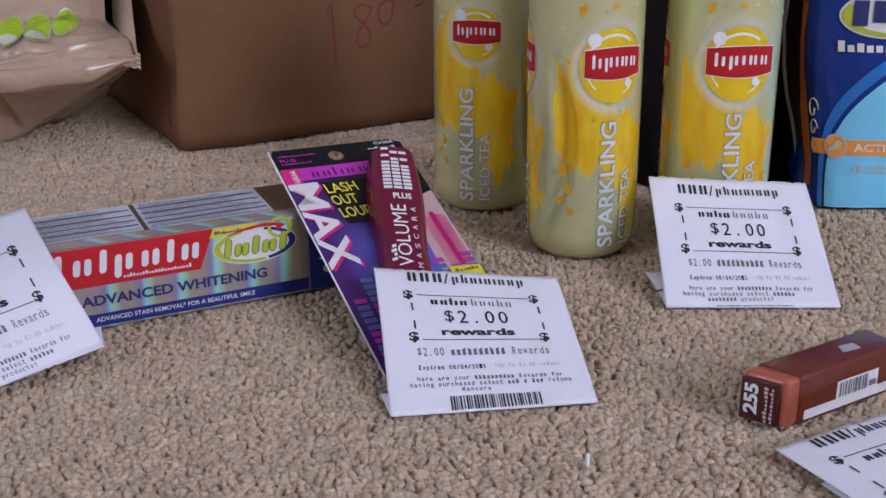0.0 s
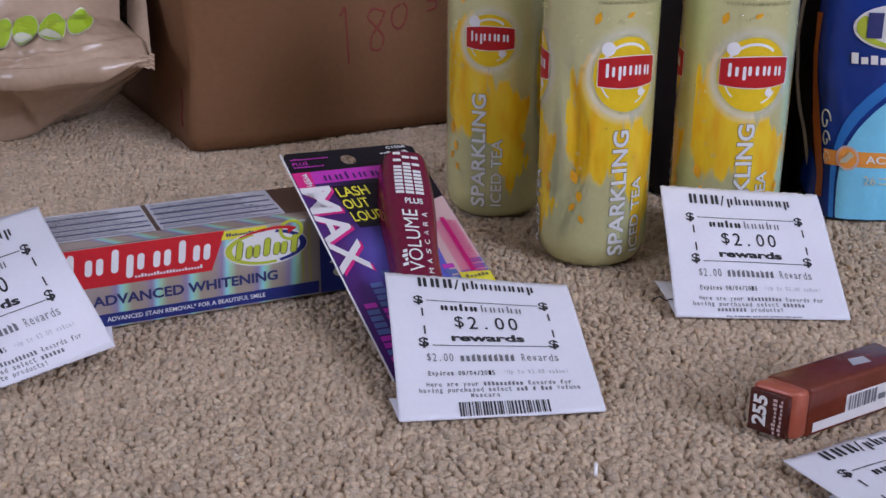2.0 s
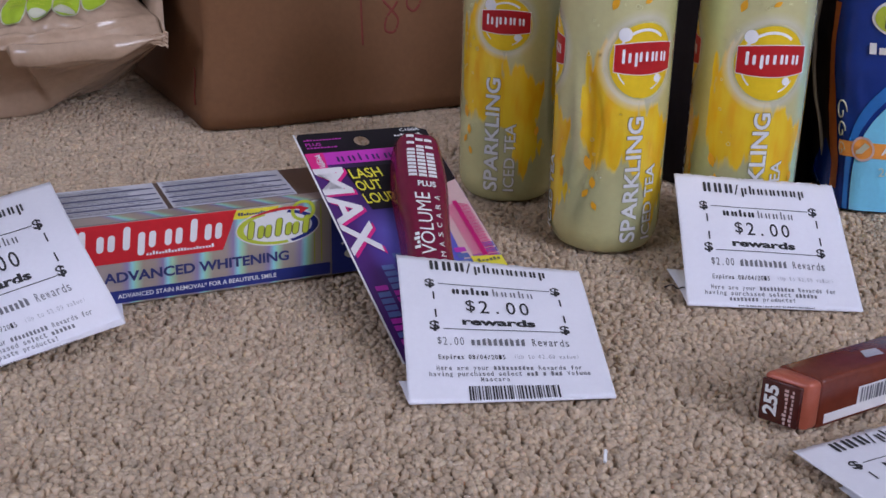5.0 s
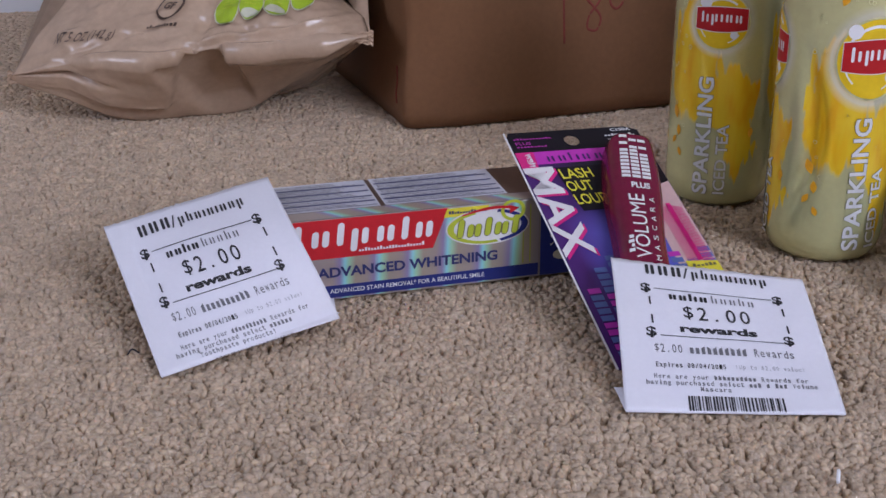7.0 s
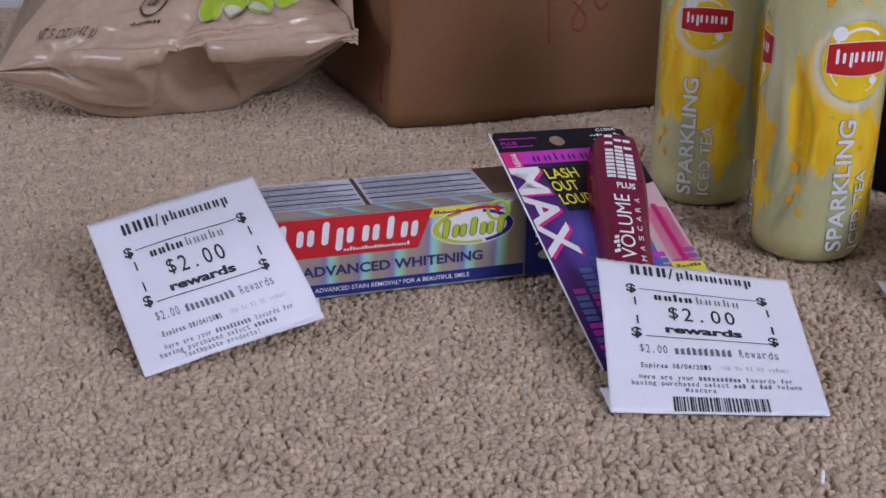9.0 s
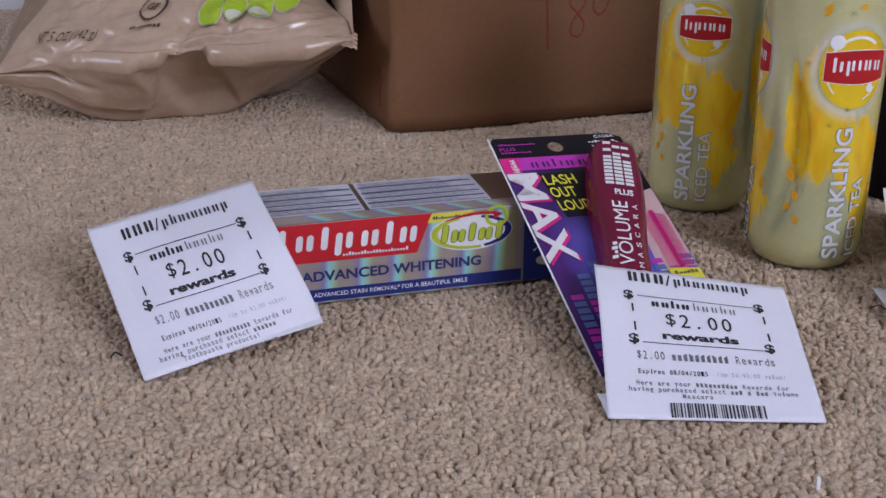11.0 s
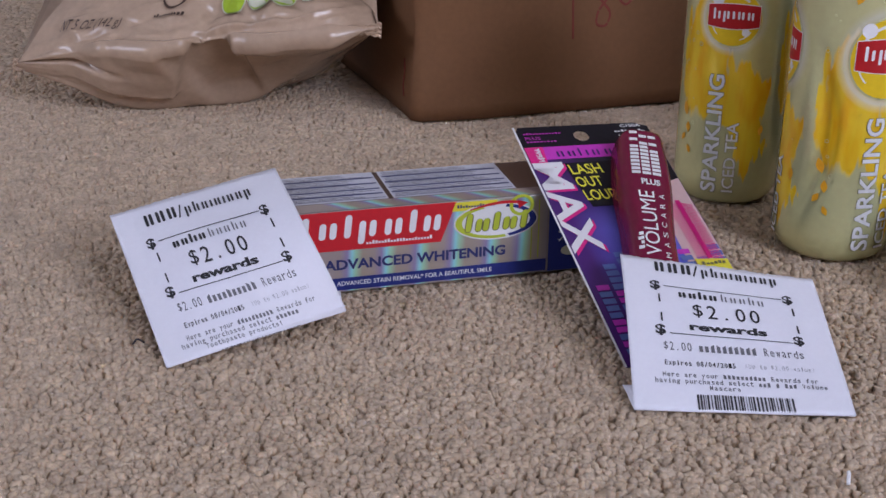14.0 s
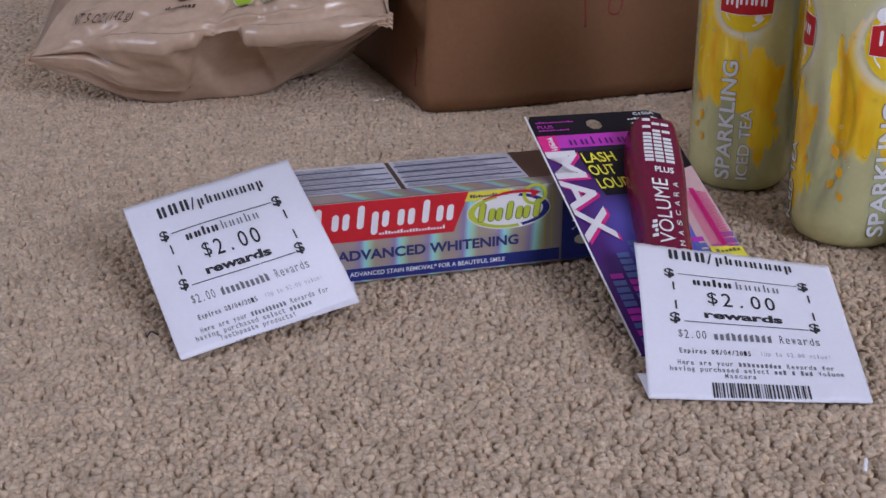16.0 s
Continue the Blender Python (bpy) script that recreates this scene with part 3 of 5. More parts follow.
def cardboard_box():
    box = thing("cardboard_box", BOX_O, "brown corrugated cardboard box with red marker writing", "box")
    r = 0.006

    def skin(s, z):
        """Along the front from the near corner (s > 0), round it and back along the side (s < 0)."""
        wob = 0.0018 * math.sin(z * 60 + 1.0) * math.exp(-((s / 0.03) ** 2)) + 0.0012 * noise.noise(Vector((s * 14, z * 18, 3)))
        if s > r:
            p, n = BOX_X * s, -BOX_Y
        elif s < -r:
            p, n = BOX_Y * -s, -BOX_X
        else:
            a = (1 - s / r) * math.pi / 4
            n = -BOX_Y * math.cos(a) - BOX_X * math.sin(a)
            p = (BOX_X + BOX_Y) * r + n * r
        bent = 0.0072 * max(0.0, 1 - max(s, 0.0) / 0.045)  # the front bends back towards the crushed corner
        return BOX_O + p + BOX_Y * bent + n * wob + UP * z, n

    def f(s, z, h=0.0):
        p, n = skin(s, z)
        return p + n * h

    ss = steps(-BOX_D, -0.03, 10) + steps(-0.028, -0.008, 8) + steps(-0.006, 0.006, 10) + steps(0.008, 0.043, 12) + steps(0.047, BOX_L, 28)
    part("front_and_side_panel", sheet(f, ss, lambda s: steps(0.0005, BOX_H, 26), 0.004), "cardboard", box)
    fb = flat_map(BOX_O + BOX_Y * BOX_D, BOX_X, UP, BOX_Y)
    part("back_panel", box_bm(fb, 0.002, BOX_L - 0.004, 0.0005, BOX_H, -0.004, 0.0, 0.001), "cardboard", box)
    fr = flat_map(BOX_O + BOX_X * BOX_L, BOX_Y, UP, BOX_X)
    part("end_panel", box_bm(fr, 0.005, BOX_D - 0.006, 0.0005, BOX_H, -0.004, 0.0, 0.001), "cardboard", box)
    ft = flat_map(BOX_O + UP * BOX_H, BOX_X, BOX_Y)
    part("top_flap", box_bm(ft, 0.004, BOX_L - 0.004, 0.004, BOX_D / 2 - 0.001, 0.001, 0.005, 0.001), "cardboard", box)
    part("top_flap", box_bm(ft, 0.004, BOX_L - 0.004, BOX_D / 2 + 0.001, BOX_D - 0.004, 0.001, 0.005, 0.001), "cardboard", box)
    part("packing_tape", box_bm(ft, 0.0, BOX_L, BOX_D / 2 - 0.024, BOX_D / 2 + 0.024, 0.0055, 0.006), "tape", box)
    # loops and strokes of the marker
    strokes = [
        [(0.1135, 0.0925), (0.1140, 0.078), (0.1145, 0.063), (0.1150, 0.0525)],
        [(0.1090, 0.0865), (0.1130, 0.0930)],
        [(0.1430, 0.0880), (0.1350, 0.0900), (0.1310, 0.0840), (0.1370, 0.0770), (0.1430, 0.0690), (0.1400, 0.0605), (0.1330, 0.0620), (0.1340, 0.0710), (0.1410, 0.0800), (0.1440, 0.0870), (0.1430, 0.0880)],
        [(0.1570, 0.0920), (0.1510, 0.0880), (0.1500, 0.0790), (0.1550, 0.0745), (0.1600, 0.0790), (0.1620, 0.0880), (0.1590, 0.0930)],
        [(0.1890, 0.0980), (0.1790, 0.0985), (0.1790, 0.0930), (0.1850, 0.0925), (0.1860, 0.0880), (0.1790, 0.0855)],
    ]
    for pts in strokes:
        line = [f(p[0], p[1], -0.0009) for p in smooth_line([(a, b, 0) for a, b in pts], 8)]
        part("marker_stroke", tube_bm(line, 0.0013, 8, 1.0), "red_pen", box, "red marker stroke")
    line = [f(s, z, 0.0002) for s, z in ((-0.020, 0.014), (-0.022, 0.022), (-0.020, 0.031), (-0.023, 0.040))]
    part("marker_smudge", tube_bm(smooth_line(line, 5), 0.0008, 6, 1.0), "red_pen", box, "faint red smudge")
    return box


cardboard_box()


# ---- kraft snack bag ----
def bag_rows():
    """Rows of the bag's skin from the back of its base, under the front, up the face to the top seal and down the back."""
    s = (0.0, 0.15, 0.3, 0.45, 0.55, 0.7, 0.85, 1.0)
    base = [(-0.450, 0.800, 0.034), (-0.425, 0.850, 0.006), (-0.390, 0.870, 0.002), (-0.350, 0.880, 0.002), (-0.315, 0.885, 0.002), (-0.280, 0.880, 0.004), (-0.245, 0.860, 0.030), (-0.207, 0.790, 0.064)]
    under = [(-0.462, 0.757, 0.0290), (-0.425, 0.757, 0.0190), (-0.387, 0.772, 0.0005), (-0.345, 0.790, 0.0), (-0.3116, 0.810, 0.0), (-0.275, 0.815, 0.020), (-0.240, 0.800, 0.042), (-0.2024, 0.764, 0.0640)]
    belly = [(-0.461, 0.752, 0.0330), (-0.424, 0.749, 0.0310), (-0.386, 0.757, 0.0240), (-0.345, 0.767, 0.0250), (-0.3105, 0.784, 0.0280), (-0.276, 0.784, 0.0380), (-0.240, 0.779, 0.0500), (-0.2022, 0.762, 0.0650)]
    crease = [(-0.4573, 0.750, 0.0357), (-0.4184, 0.743, 0.0450), (-0.3821, 0.741, 0.0510), (-0.3433, 0.738, 0.0520), (-0.3088, 0.750, 0.0570), (-0.2767, 0.748, 0.0590), (-0.2385, 0.755, 0.0625), (-0.2022, 0.763, 0.0665)]
    face = [(-0.446, 0.770, 0.060), (-0.410, 0.756, 0.064), (-0.376, 0.754, 0.068), (-0.340, 0.756, 0.070), (-0.306, 0.763, 0.072), (-0.276, 0.760, 0.074), (-0.244, 0.768, 0.074), (-0.212, 0.788, 0.076)]
    upper = [(-0.4367, 0.800, 0.080), (-0.402, 0.784, 0.083), (-0.370, 0.780, 0.087), (-0.336, 0.782, 0.089), (-0.305, 0.786, 0.091), (-0.278, 0.786, 0.092), (-0.252, 0.798, 0.089), (-0.2356, 0.820, 0.0835)]
    chest = [(-0.432, 0.845, 0.135), (-0.400, 0.825, 0.138), (-0.368, 0.818, 0.140), (-0.336, 0.817, 0.141), (-0.306, 0.818, 0.141), (-0.280, 0.822, 0.140), (-0.258, 0.832, 0.138), (-0.240, 0.852, 0.135)]
    seal = [(-0.440, 0.890, 0.205), (-0.405, 0.888, 0.206), (-0.370, 0.887, 0.207), (-0.336, 0.886, 0.207), (-0.306, 0.886, 0.207), (-0.280, 0.887, 0.207), (-0.255, 0.888, 0.206), (-0.232, 0.890, 0.205)]
    back = [(-0.438, 0.866, 0.120), (-0.405, 0.905, 0.110), (-0.370, 0.920, 0.105), (-0.336, 0.925, 0.105), (-0.306, 0.925, 0.105), (-0.280, 0.918, 0.108), (-0.255, 0.900, 0.112), (-0.236, 0.868, 0.118)]
    return s, [base, under, belly, crease, face, upper, chest, seal, back]


BAG_S, BAG_ROWS = bag_rows()
BAG_ROWS = [[Vector(p) for p in row] for row in BAG_ROWS]


def catmull(a, b, c, d, t):
    return 0.5 * ((2 * b) + (c - a) * t + (2 * a - 5 * b + 4 * c - d) * t * t + (3 * b - a - 3 * c + d) * t ** 3)


def row_at(row, s):
    k = 0
    while k < len(BAG_S) - 2 and s > BAG_S[k + 1]:
        k += 1
    t = (s - BAG_S[k]) / (BAG_S[k + 1] - BAG_S[k])
    a = row[k - 1] if k > 0 else 2 * row[0] - row[1]
    d = row[k + 2] if k + 2 < len(row) else 2 * row[-1] - row[-2]
    return catmull(a, row[k], row[k + 1], d, t)


def bag_raw(s, w):
    n = len(BAG_ROWS)
    k = int(math.floor(w)) % n
    t = w - math.floor(w)
    q = [row_at(BAG_ROWS[(k + j) % n], s) for j in (-1, 0, 1, 2)]
    smooth = catmull(*q, t)
    # tighter bends at the crease
    sharp = q[1].lerp(q[2], t)
    return smooth.lerp(sharp, 0.80 if w > 3.2 or w < 0.5 else 0.94)


def bag_skin(s, w, h=0.0):
    p = bag_raw(s, w)
    e = 0.004
    du = bag_raw(min(s + e, 1), w) - bag_raw(max(s - e, 0), w)
    dw = bag_raw(s, w + 0.02) - bag_raw(s, w - 0.02)
    n = du.cross(dw)
    n = n.normalized() if n.length > 1e-12 else Vector((0, -1, 0))
    edge = min(1.0, s * 9, (1 - s) * 9)
    q = Vector((s * 5.2, w * 1.15, 0.7))
    ridged = 1 - 2 * abs(noise.noise(q * 1.6))
    wave = noise.noise(q * 3.4 + Vector((7, 1, 2)))
    fine = 1 - 2 * abs(noise.noise(Vector((s * 26, w * 3.4, 5))))
    d = noise.voronoi(Vector((s * 6.0, w * 1.25, 0.4)))[0]
    facet = min(0.5, d[1] - d[0])
    calm = 0.30 + 0.70 * max(0.0, min(1.0, (w - 2.7) / 0.6))  # the folded base is drawn taut
    lift = edge * calm * (0.0017 * ridged + 0.0008 * wave + 0.0004 * fine + 0.0055 * facet - 0.0010)
    # the upright fold in the face and the pleat under it
    fold = math.exp(-abs(s - 0.515) / 0.012) * max(0.0, min(1.0, (w - 2.7) * 2, (6.5 - w)))
    pleat = max(0.0, min(1.0, (s - 0.455 + 0.03 * (w - 2)) / 0.022, (0.605 - s) / 0.014)) * max(0.0, min(1.0, (w - 1.0) * 2, (3.05 - w) * 5))
    fan = math.exp(-(((w - 3.35 - 1.6 * abs(s - 0.54)) / 0.12) ** 2)) * edge * max(0.0, min(1.0, (s - 0.42) * 12))
    lift += -0.0055 * fold - 0.0062 * pleat + 0.0030 * fan
    # flat facets of the folded base: an overhanging lip, a taut panel and the tuck under it
    low = max(0.0, min(1.0, (w - 0.9) * 4, (3.25 - w) * 4))
    lip = max(0.0, min(1.0, (w - 2.80 + 1.0 * (s - 0.58)) / 0.07)) * max(0.0, min(1.0, (s - 0.57) * 30, (0.97 - s) * 10))
    panel = max(0.0, min(1.0, (s - 0.18) / 0.10, (0.455 - s + 0.05 * (w - 2)) / 0.02, (w - 1.55 + 0.9 * (s - 0.45)) / 0.08))
    tuck = math.exp(-(((w - 2.62 + 1.1 * (s - 0.10)) / 0.09) ** 2)) * max(0.0, min(1.0, (0.34 - s) * 8, s * 14))
    lift += low * (0.0085 * lip + 0.0085 * panel - 0.0070 * tuck)
    return p + n * (lift + h)


def snack_bag():
    bag = thing("snack_bag", (-0.345, 0.80, 0.0), "crumpled glossy kraft-brown snack bag with green round badges", "bag")
    bm = bmesh.new()
    ns, nw = 120, 190
    grid = [[bm.verts.new(bag_skin(i / ns, 9 * j / nw)) for j in range(nw)] for i in range(ns + 1)]
    for i in range(ns):
        for j in range(nw):
            k = (j + 1) % nw
            bm.faces.new((grid[i][j], grid[i + 1][j], grid[i + 1][k], grid[i][k]))
    for g in (grid[0], grid[-1]):
        bm.faces.new(g)
    body = part("bag_body", bm, "kraft_bag", bag)

    # crimped corners of the base seal
    for tip, way in ((Vector((-0.2026, 0.7635, 0.0655)), Vector((0.92, 0.0, 0.08))), (Vector((-0.4605, 0.7550, 0.0330)), Vector((-1.0, -0.15, 0.05)))):
        fs = flat_map(tip, way, Vector((0, 0.25, 1)))
        fin = sheet(lambda u, v, h=0.0: fs(u, v + 0.0008 * math.sin(u * 1400), h + 0.0006 * math.sin(v * 2200)), steps(-0.012, 0.0035, 8), lambda u: steps(-0.0048 - u * 0.25, 0.0044 + u * 0.2, 10), 0.0008)
        part("crimped_corner", fin, "kraft_bag", bag, smooth=False)

    def f(u, v, h=0.0):
        return bag_skin(u, v, h + 0.0016)

    # row of badges
    for k, (cs, cw, rs, rw) in enumerate(((0.573, 4.37, 0.040, 0.43), (0.656, 4.52, 0.040, 0.42), (0.741, 4.56, 0.040, 0.42), (0.826, 4.71, 0.040, 0.36))):
        bm = bmesh.new()
        ring(bm, f, cs, cw, rs * 1.07, rw * 1.06, 0.0, seg=36, rows=4)
        badge = part("badge_rim", bm, "pearl", bag, "pale rim of a green badge")
        bm = bmesh.new()
        ring(bm, f, cs, cw, rs, rw, 0.0004, seg=36, rows=4)
        part("badge", bm, "green", badge, "lime green round badge")
        if k in (1, 2):
            bm = bmesh.new()
            ring(bm, f, cs, cw - rw * 0.58, rs * 0.78, rw * 0.32, 0.0008, seg=30, rows=3)
            part("badge_window", bm, "pearl", badge, "white oval in the badge")
        rng = random.Random(k)
        bm = bmesh.new()
        for j in range(3):
            bars(bm, f, cs - rs * 0.5, cw + rw * (-0.05 + 0.25 * j), rs, rw * 0.1, 0.0009, 5, rng)
        part("badge_print", bm, "lime" if k != 3 else "green_dark", badge, kind="stuff")
    # certification mark
    bm = bmesh.new()
    ring(bm, f, 0.425, 4.62, 0.036, 0.40, 0.0, inner=0.86, seg=40, rows=2)
    word(bm, f, "GF", 0.408, 4.49, 0.034, 0.24, 0.0, bold=0.03)
    rng = random.Random(4)
    bars(bm, f, 0.385, 4.00, 0.082, 0.09, 0.0, 11, rng)
    bars(bm, f, 0.392, 5.12, 0.062, 0.09, 0.0, 9, rng)
    part("round_mark", bm, "brown_ink", bag, "dark brown printed round mark")
    bm = bmesh.new()
    word(bm, f, "NT 5 OZ (142 g)", 0.10, 3.58, 0.20, 0.42, 0.0, bold=0.0, turn=0.0)
    part("weight_print", bm, "brown_ink", bag, "dark brown printed weight")
    return bag


snack_bag()


# ---- black pouch between the cans and the pack ----
def pouch():
    p = thing("dark_pouch", (0.172, 0.700, 0.0), "plain black plastic pouch standing behind the cans", "pouch")
    def f(a, z, h=0.0):
        w = 0.052 + 0.004 * math.sin(z * 30)
        d = 0.024 * (1 - (z / 0.24) ** 2) + 0.004
        return Vector((0.168 + w * math.cos(a) + 0.004 * noise.noise(Vector((math.cos(a) * 2, math.sin(a) * 2, z * 25))), 0.702 + d * math.sin(a) * (1 + 0.15 * math.sin(5 * a + z * 40)), z))
    bm = bmesh.new()
    seg, rows = 56, 30
    g = [[bm.verts.new(f(2 * math.pi * k / seg, 0.22 * j / rows)) for k in range(seg)] for j in range(rows + 1)]
    for a, b in zip(g, g[1:]):
        for k in range(seg):
            bm.faces.new((a[k], a[(k + 1) % seg], b[(k + 1) % seg], b[k]))
    bm.faces.new(g[0][::-1])
    bm.faces.new(g[-1])
    part("pouch_body", bm, "pouch", p)
    part("top_seal", box_bm(flat_map((0.168, 0.700, 0.2195), (1, 0, 0), (0, 1, 0)), -0.050, 0.050, -0.0015, 0.0035, 0, 0.012, 0.001), "seam", p, "grey crimped top seal")


pouch()


# ---- blue pack ----
PACK_O = Vector((0.2130, 0.6390, 0.0))
PACK_X = Vector((math.cos(radians(-5)), math.sin(radians(-5)), 0))
PACK_Y = Vector((-PACK_X.y, PACK_X.x, 0))


def pack_skin(s, z, h=0.0):
    """Along the front from its left corner (s > 0), round it and back along the side (s < 0)."""
    r, hgt = 0.014, 0.21
    t = z / hgt
    bulge = math.sin(math.pi * min(1, max(0, t))) ** 0.7
    lean = -0.012 * min(1.0, z / 0.10)
    if s > r:
        p, n = PACK_X * s, -PACK_Y
        p = p - PACK_Y * 0.006 * bulge * min(1, (s - r) / 0.04)
    elif s < -r:
        p, n = PACK_Y * -s, -PACK_X
        p = p - PACK_X * 0.008 * bulge * min(1, (-s - r) / 0.03)
    else:
        a = (1 - s / r) * math.pi / 4
        n = -PACK_Y * math.cos(a) - PACK_X * math.sin(a)
        p = (PACK_X + PACK_Y) * r + n * r
    crumple = 0.0016 * noise.noise(Vector((s * 40, z * 28, 1.5))) + 0.0007 * (1 - 2 * abs(noise.noise(Vector((s * 75, z * 50, 9.1)))))
    return PACK_O + p + PACK_X * lean + n * (h + crumple) + UP * z


def blue_pack():
    p = thing("hygiene_pack", PACK_O + PACK_X * 0.07 + PACK_Y * 0.05, "glossy navy and light blue plastic wrapped pack", "package")
    ss = steps(-0.11, -0.016, 24) + steps(-0.014, 0.014, 14) + steps(0.016, 0.165, 60)
    part("front_wrap", sheet(pack_skin, ss, lambda s: steps(0.0005, 0.21, 70), 0.0008), "navy", p)
    back = flat_map(PACK_O + PACK_X * -0.012, PACK_X, PACK_Y)
    part("inner_block", box_bm(back, 0.006, 0.176, 0.006, 0.108, 0.001, 0.206, 0.012, 3), "navy", p)
    f = pack_skin

    def curve(z):
        """The left edge of the light field at a height."""
        return min(0.160, 0.0072 + 0.03 * z + 76 * z ** 3)

    bm = bmesh.new()
    quad_grid(bm, lambda z, s, h=0.0: f(s, z, h), steps(0.001, 0.122, 48), lambda z: steps(curve(z), 0.164, 40), 0.0005)
    part("light_field", bm, "light_blue", p, "light blue printed field")
    bm = bmesh.new()
    quad_grid(bm, lambda z, s, h=0.0: f(s, z, h), steps(0.001, 0.124, 48), lambda z: steps(curve(max(0, z - 0.008)) - 0.0045, curve(max(0, z - 0.0025)) - 0.0014, 3), 0.0006)
    part("blue_curve", bm, "mid_blue", p, "mid blue printed curve")
    bm = bmesh.new()
    band(bm, f, -0.0005, 0.164, 0.0325, 0.0415, 0.0009, 60, 4)
    part("orange_stripe", bm, "orange", p, "orange printed stripe")
    bm = bmesh.new()
    ring(bm, f, 0.0150, 0.0375, 0.0066, 0.0072, 0.0013, inner=0.82, rows=2)
    bms = bmesh.new()
    ring(bms, f, 0.0150, 0.0375, 0.0066, 0.0072, 0.0011, rows=3)
    part("round_icon", bms, "orange", p)
    part("icon_rim", bm, "pale_pink", p)
    bm = bmesh.new()
    ngon(bm, f, [(0.0110, 0.0345), (0.0150, 0.0350), (0.0190, 0.0395), (0.0165, 0.0415), (0.0140, 0.0385), (0.0112, 0.0365)], 0.0016)
    part("icon_figure", bm, "pearl", p)
    bm = bmesh.new()
    word(bm, f, "ACTIVE", 0.0250, 0.0350, 0.026, 0.0045, 0.0014, bold=0.02)
    part("stripe_lettering", bm, "white", p)
    bm = bmesh.new()
    word(bm, f, "26", 0.0240, 0.0225, 0.0066, 0.0050, 0.0014, bold=0.0)
    rng = random.Random(2)
    bars(bm, f, 0.0325, 0.0258, 0.020, 0.0018, 0.0014, 8, rng)
    bars(bm, f, 0.0325, 0.0226, 0.020, 0.0018, 0.0014, 8, rng)
    part("count_lettering", bm, "pearl", p)
    # emblem as plain shapes
    bm = bmesh.new()
    ring(bm, f, 0.044, 0.1120, 0.0270, 0.0130, 0.0008, rows=3)
    part("emblem_ground", bm, "white", p, "white oval emblem ground")
    bm = bmesh.new()
    ring(bm, f, 0.044, 0.1120, 0.0255, 0.0118, 0.0012, inner=0.80, a0=150, a1=290, rows=2)
    part("emblem_arc", bm, "lime", p, "lime green arc of the emblem")
    for k in range(4):
        a = 0.024 + k * 0.0105
        bm = bmesh.new()
        band(bm, f, a, a + 0.0080, 0.1080 if k % 2 else 0.1060, 0.1198, 0.0016, 3, 3)
        part("emblem_bar", bm, "text_blue", p)
    bm = bmesh.new()
    bars(bm, f, 0.0175, 0.0915, 0.040, 0.0062, 0.0010, 8, random.Random(7), gap=0.28, low=0.62)
    part("emblem_subline", bm, "white", p, "white bars of a brand line", kind="stuff")
    # side: black panel, rust strip, pale flourish and grey seam
    bm = bmesh.new()
    quad_grid(bm, lambda z, s, h=0.0: f(s, z, h), steps(0.004, 0.205, 40), lambda z: steps(-0.108, -0.0075 + 0.001 * math.sin(z * 60), 24), 0.0005)
    part("side_panel", bm, "pouch", p, "black side panel")
    bm = bmesh.new()
    quad_grid(bm, lambda z, s, h=0.0: f(s, z, h), steps(0.012, 0.118, 30), lambda z: steps(-0.0100 + 0.0014 * math.sin(z * 70), -0.0035 + 0.0016 * math.sin(z * 55), 3), 0.0008)
    part("side_strip", bm, "dark_orange", p, "rust orange strip down the side")
    for z0, size in ((0.058, 0.0075), (0.047, 0.0060), (0.036, 0.0050)):
        pts = [f(0.0010 + size * 0.5 * math.cos(a) * (1 - a / 9), z0 + size * math.sin(a) * (1 - a / 9), 0.0006) for a in steps(0.0, 6.6, 20)]
        part("flourish", tube_bm(pts, 0.00045, 5), "pearl", p, "pale curled flourish")
    seam = [f(-0.026 + 0.004 * math.sin(z * 48 + 0.5), z, 0.0010) for z in steps(0.002, 0.205, 40)]
    part("side_seam", tube_bm(seam, 0.0013, 6), "seam", p, "grey crimped seam")


blue_pack()

# ---- tall slim drink cans ----
CAN_R = 0.029


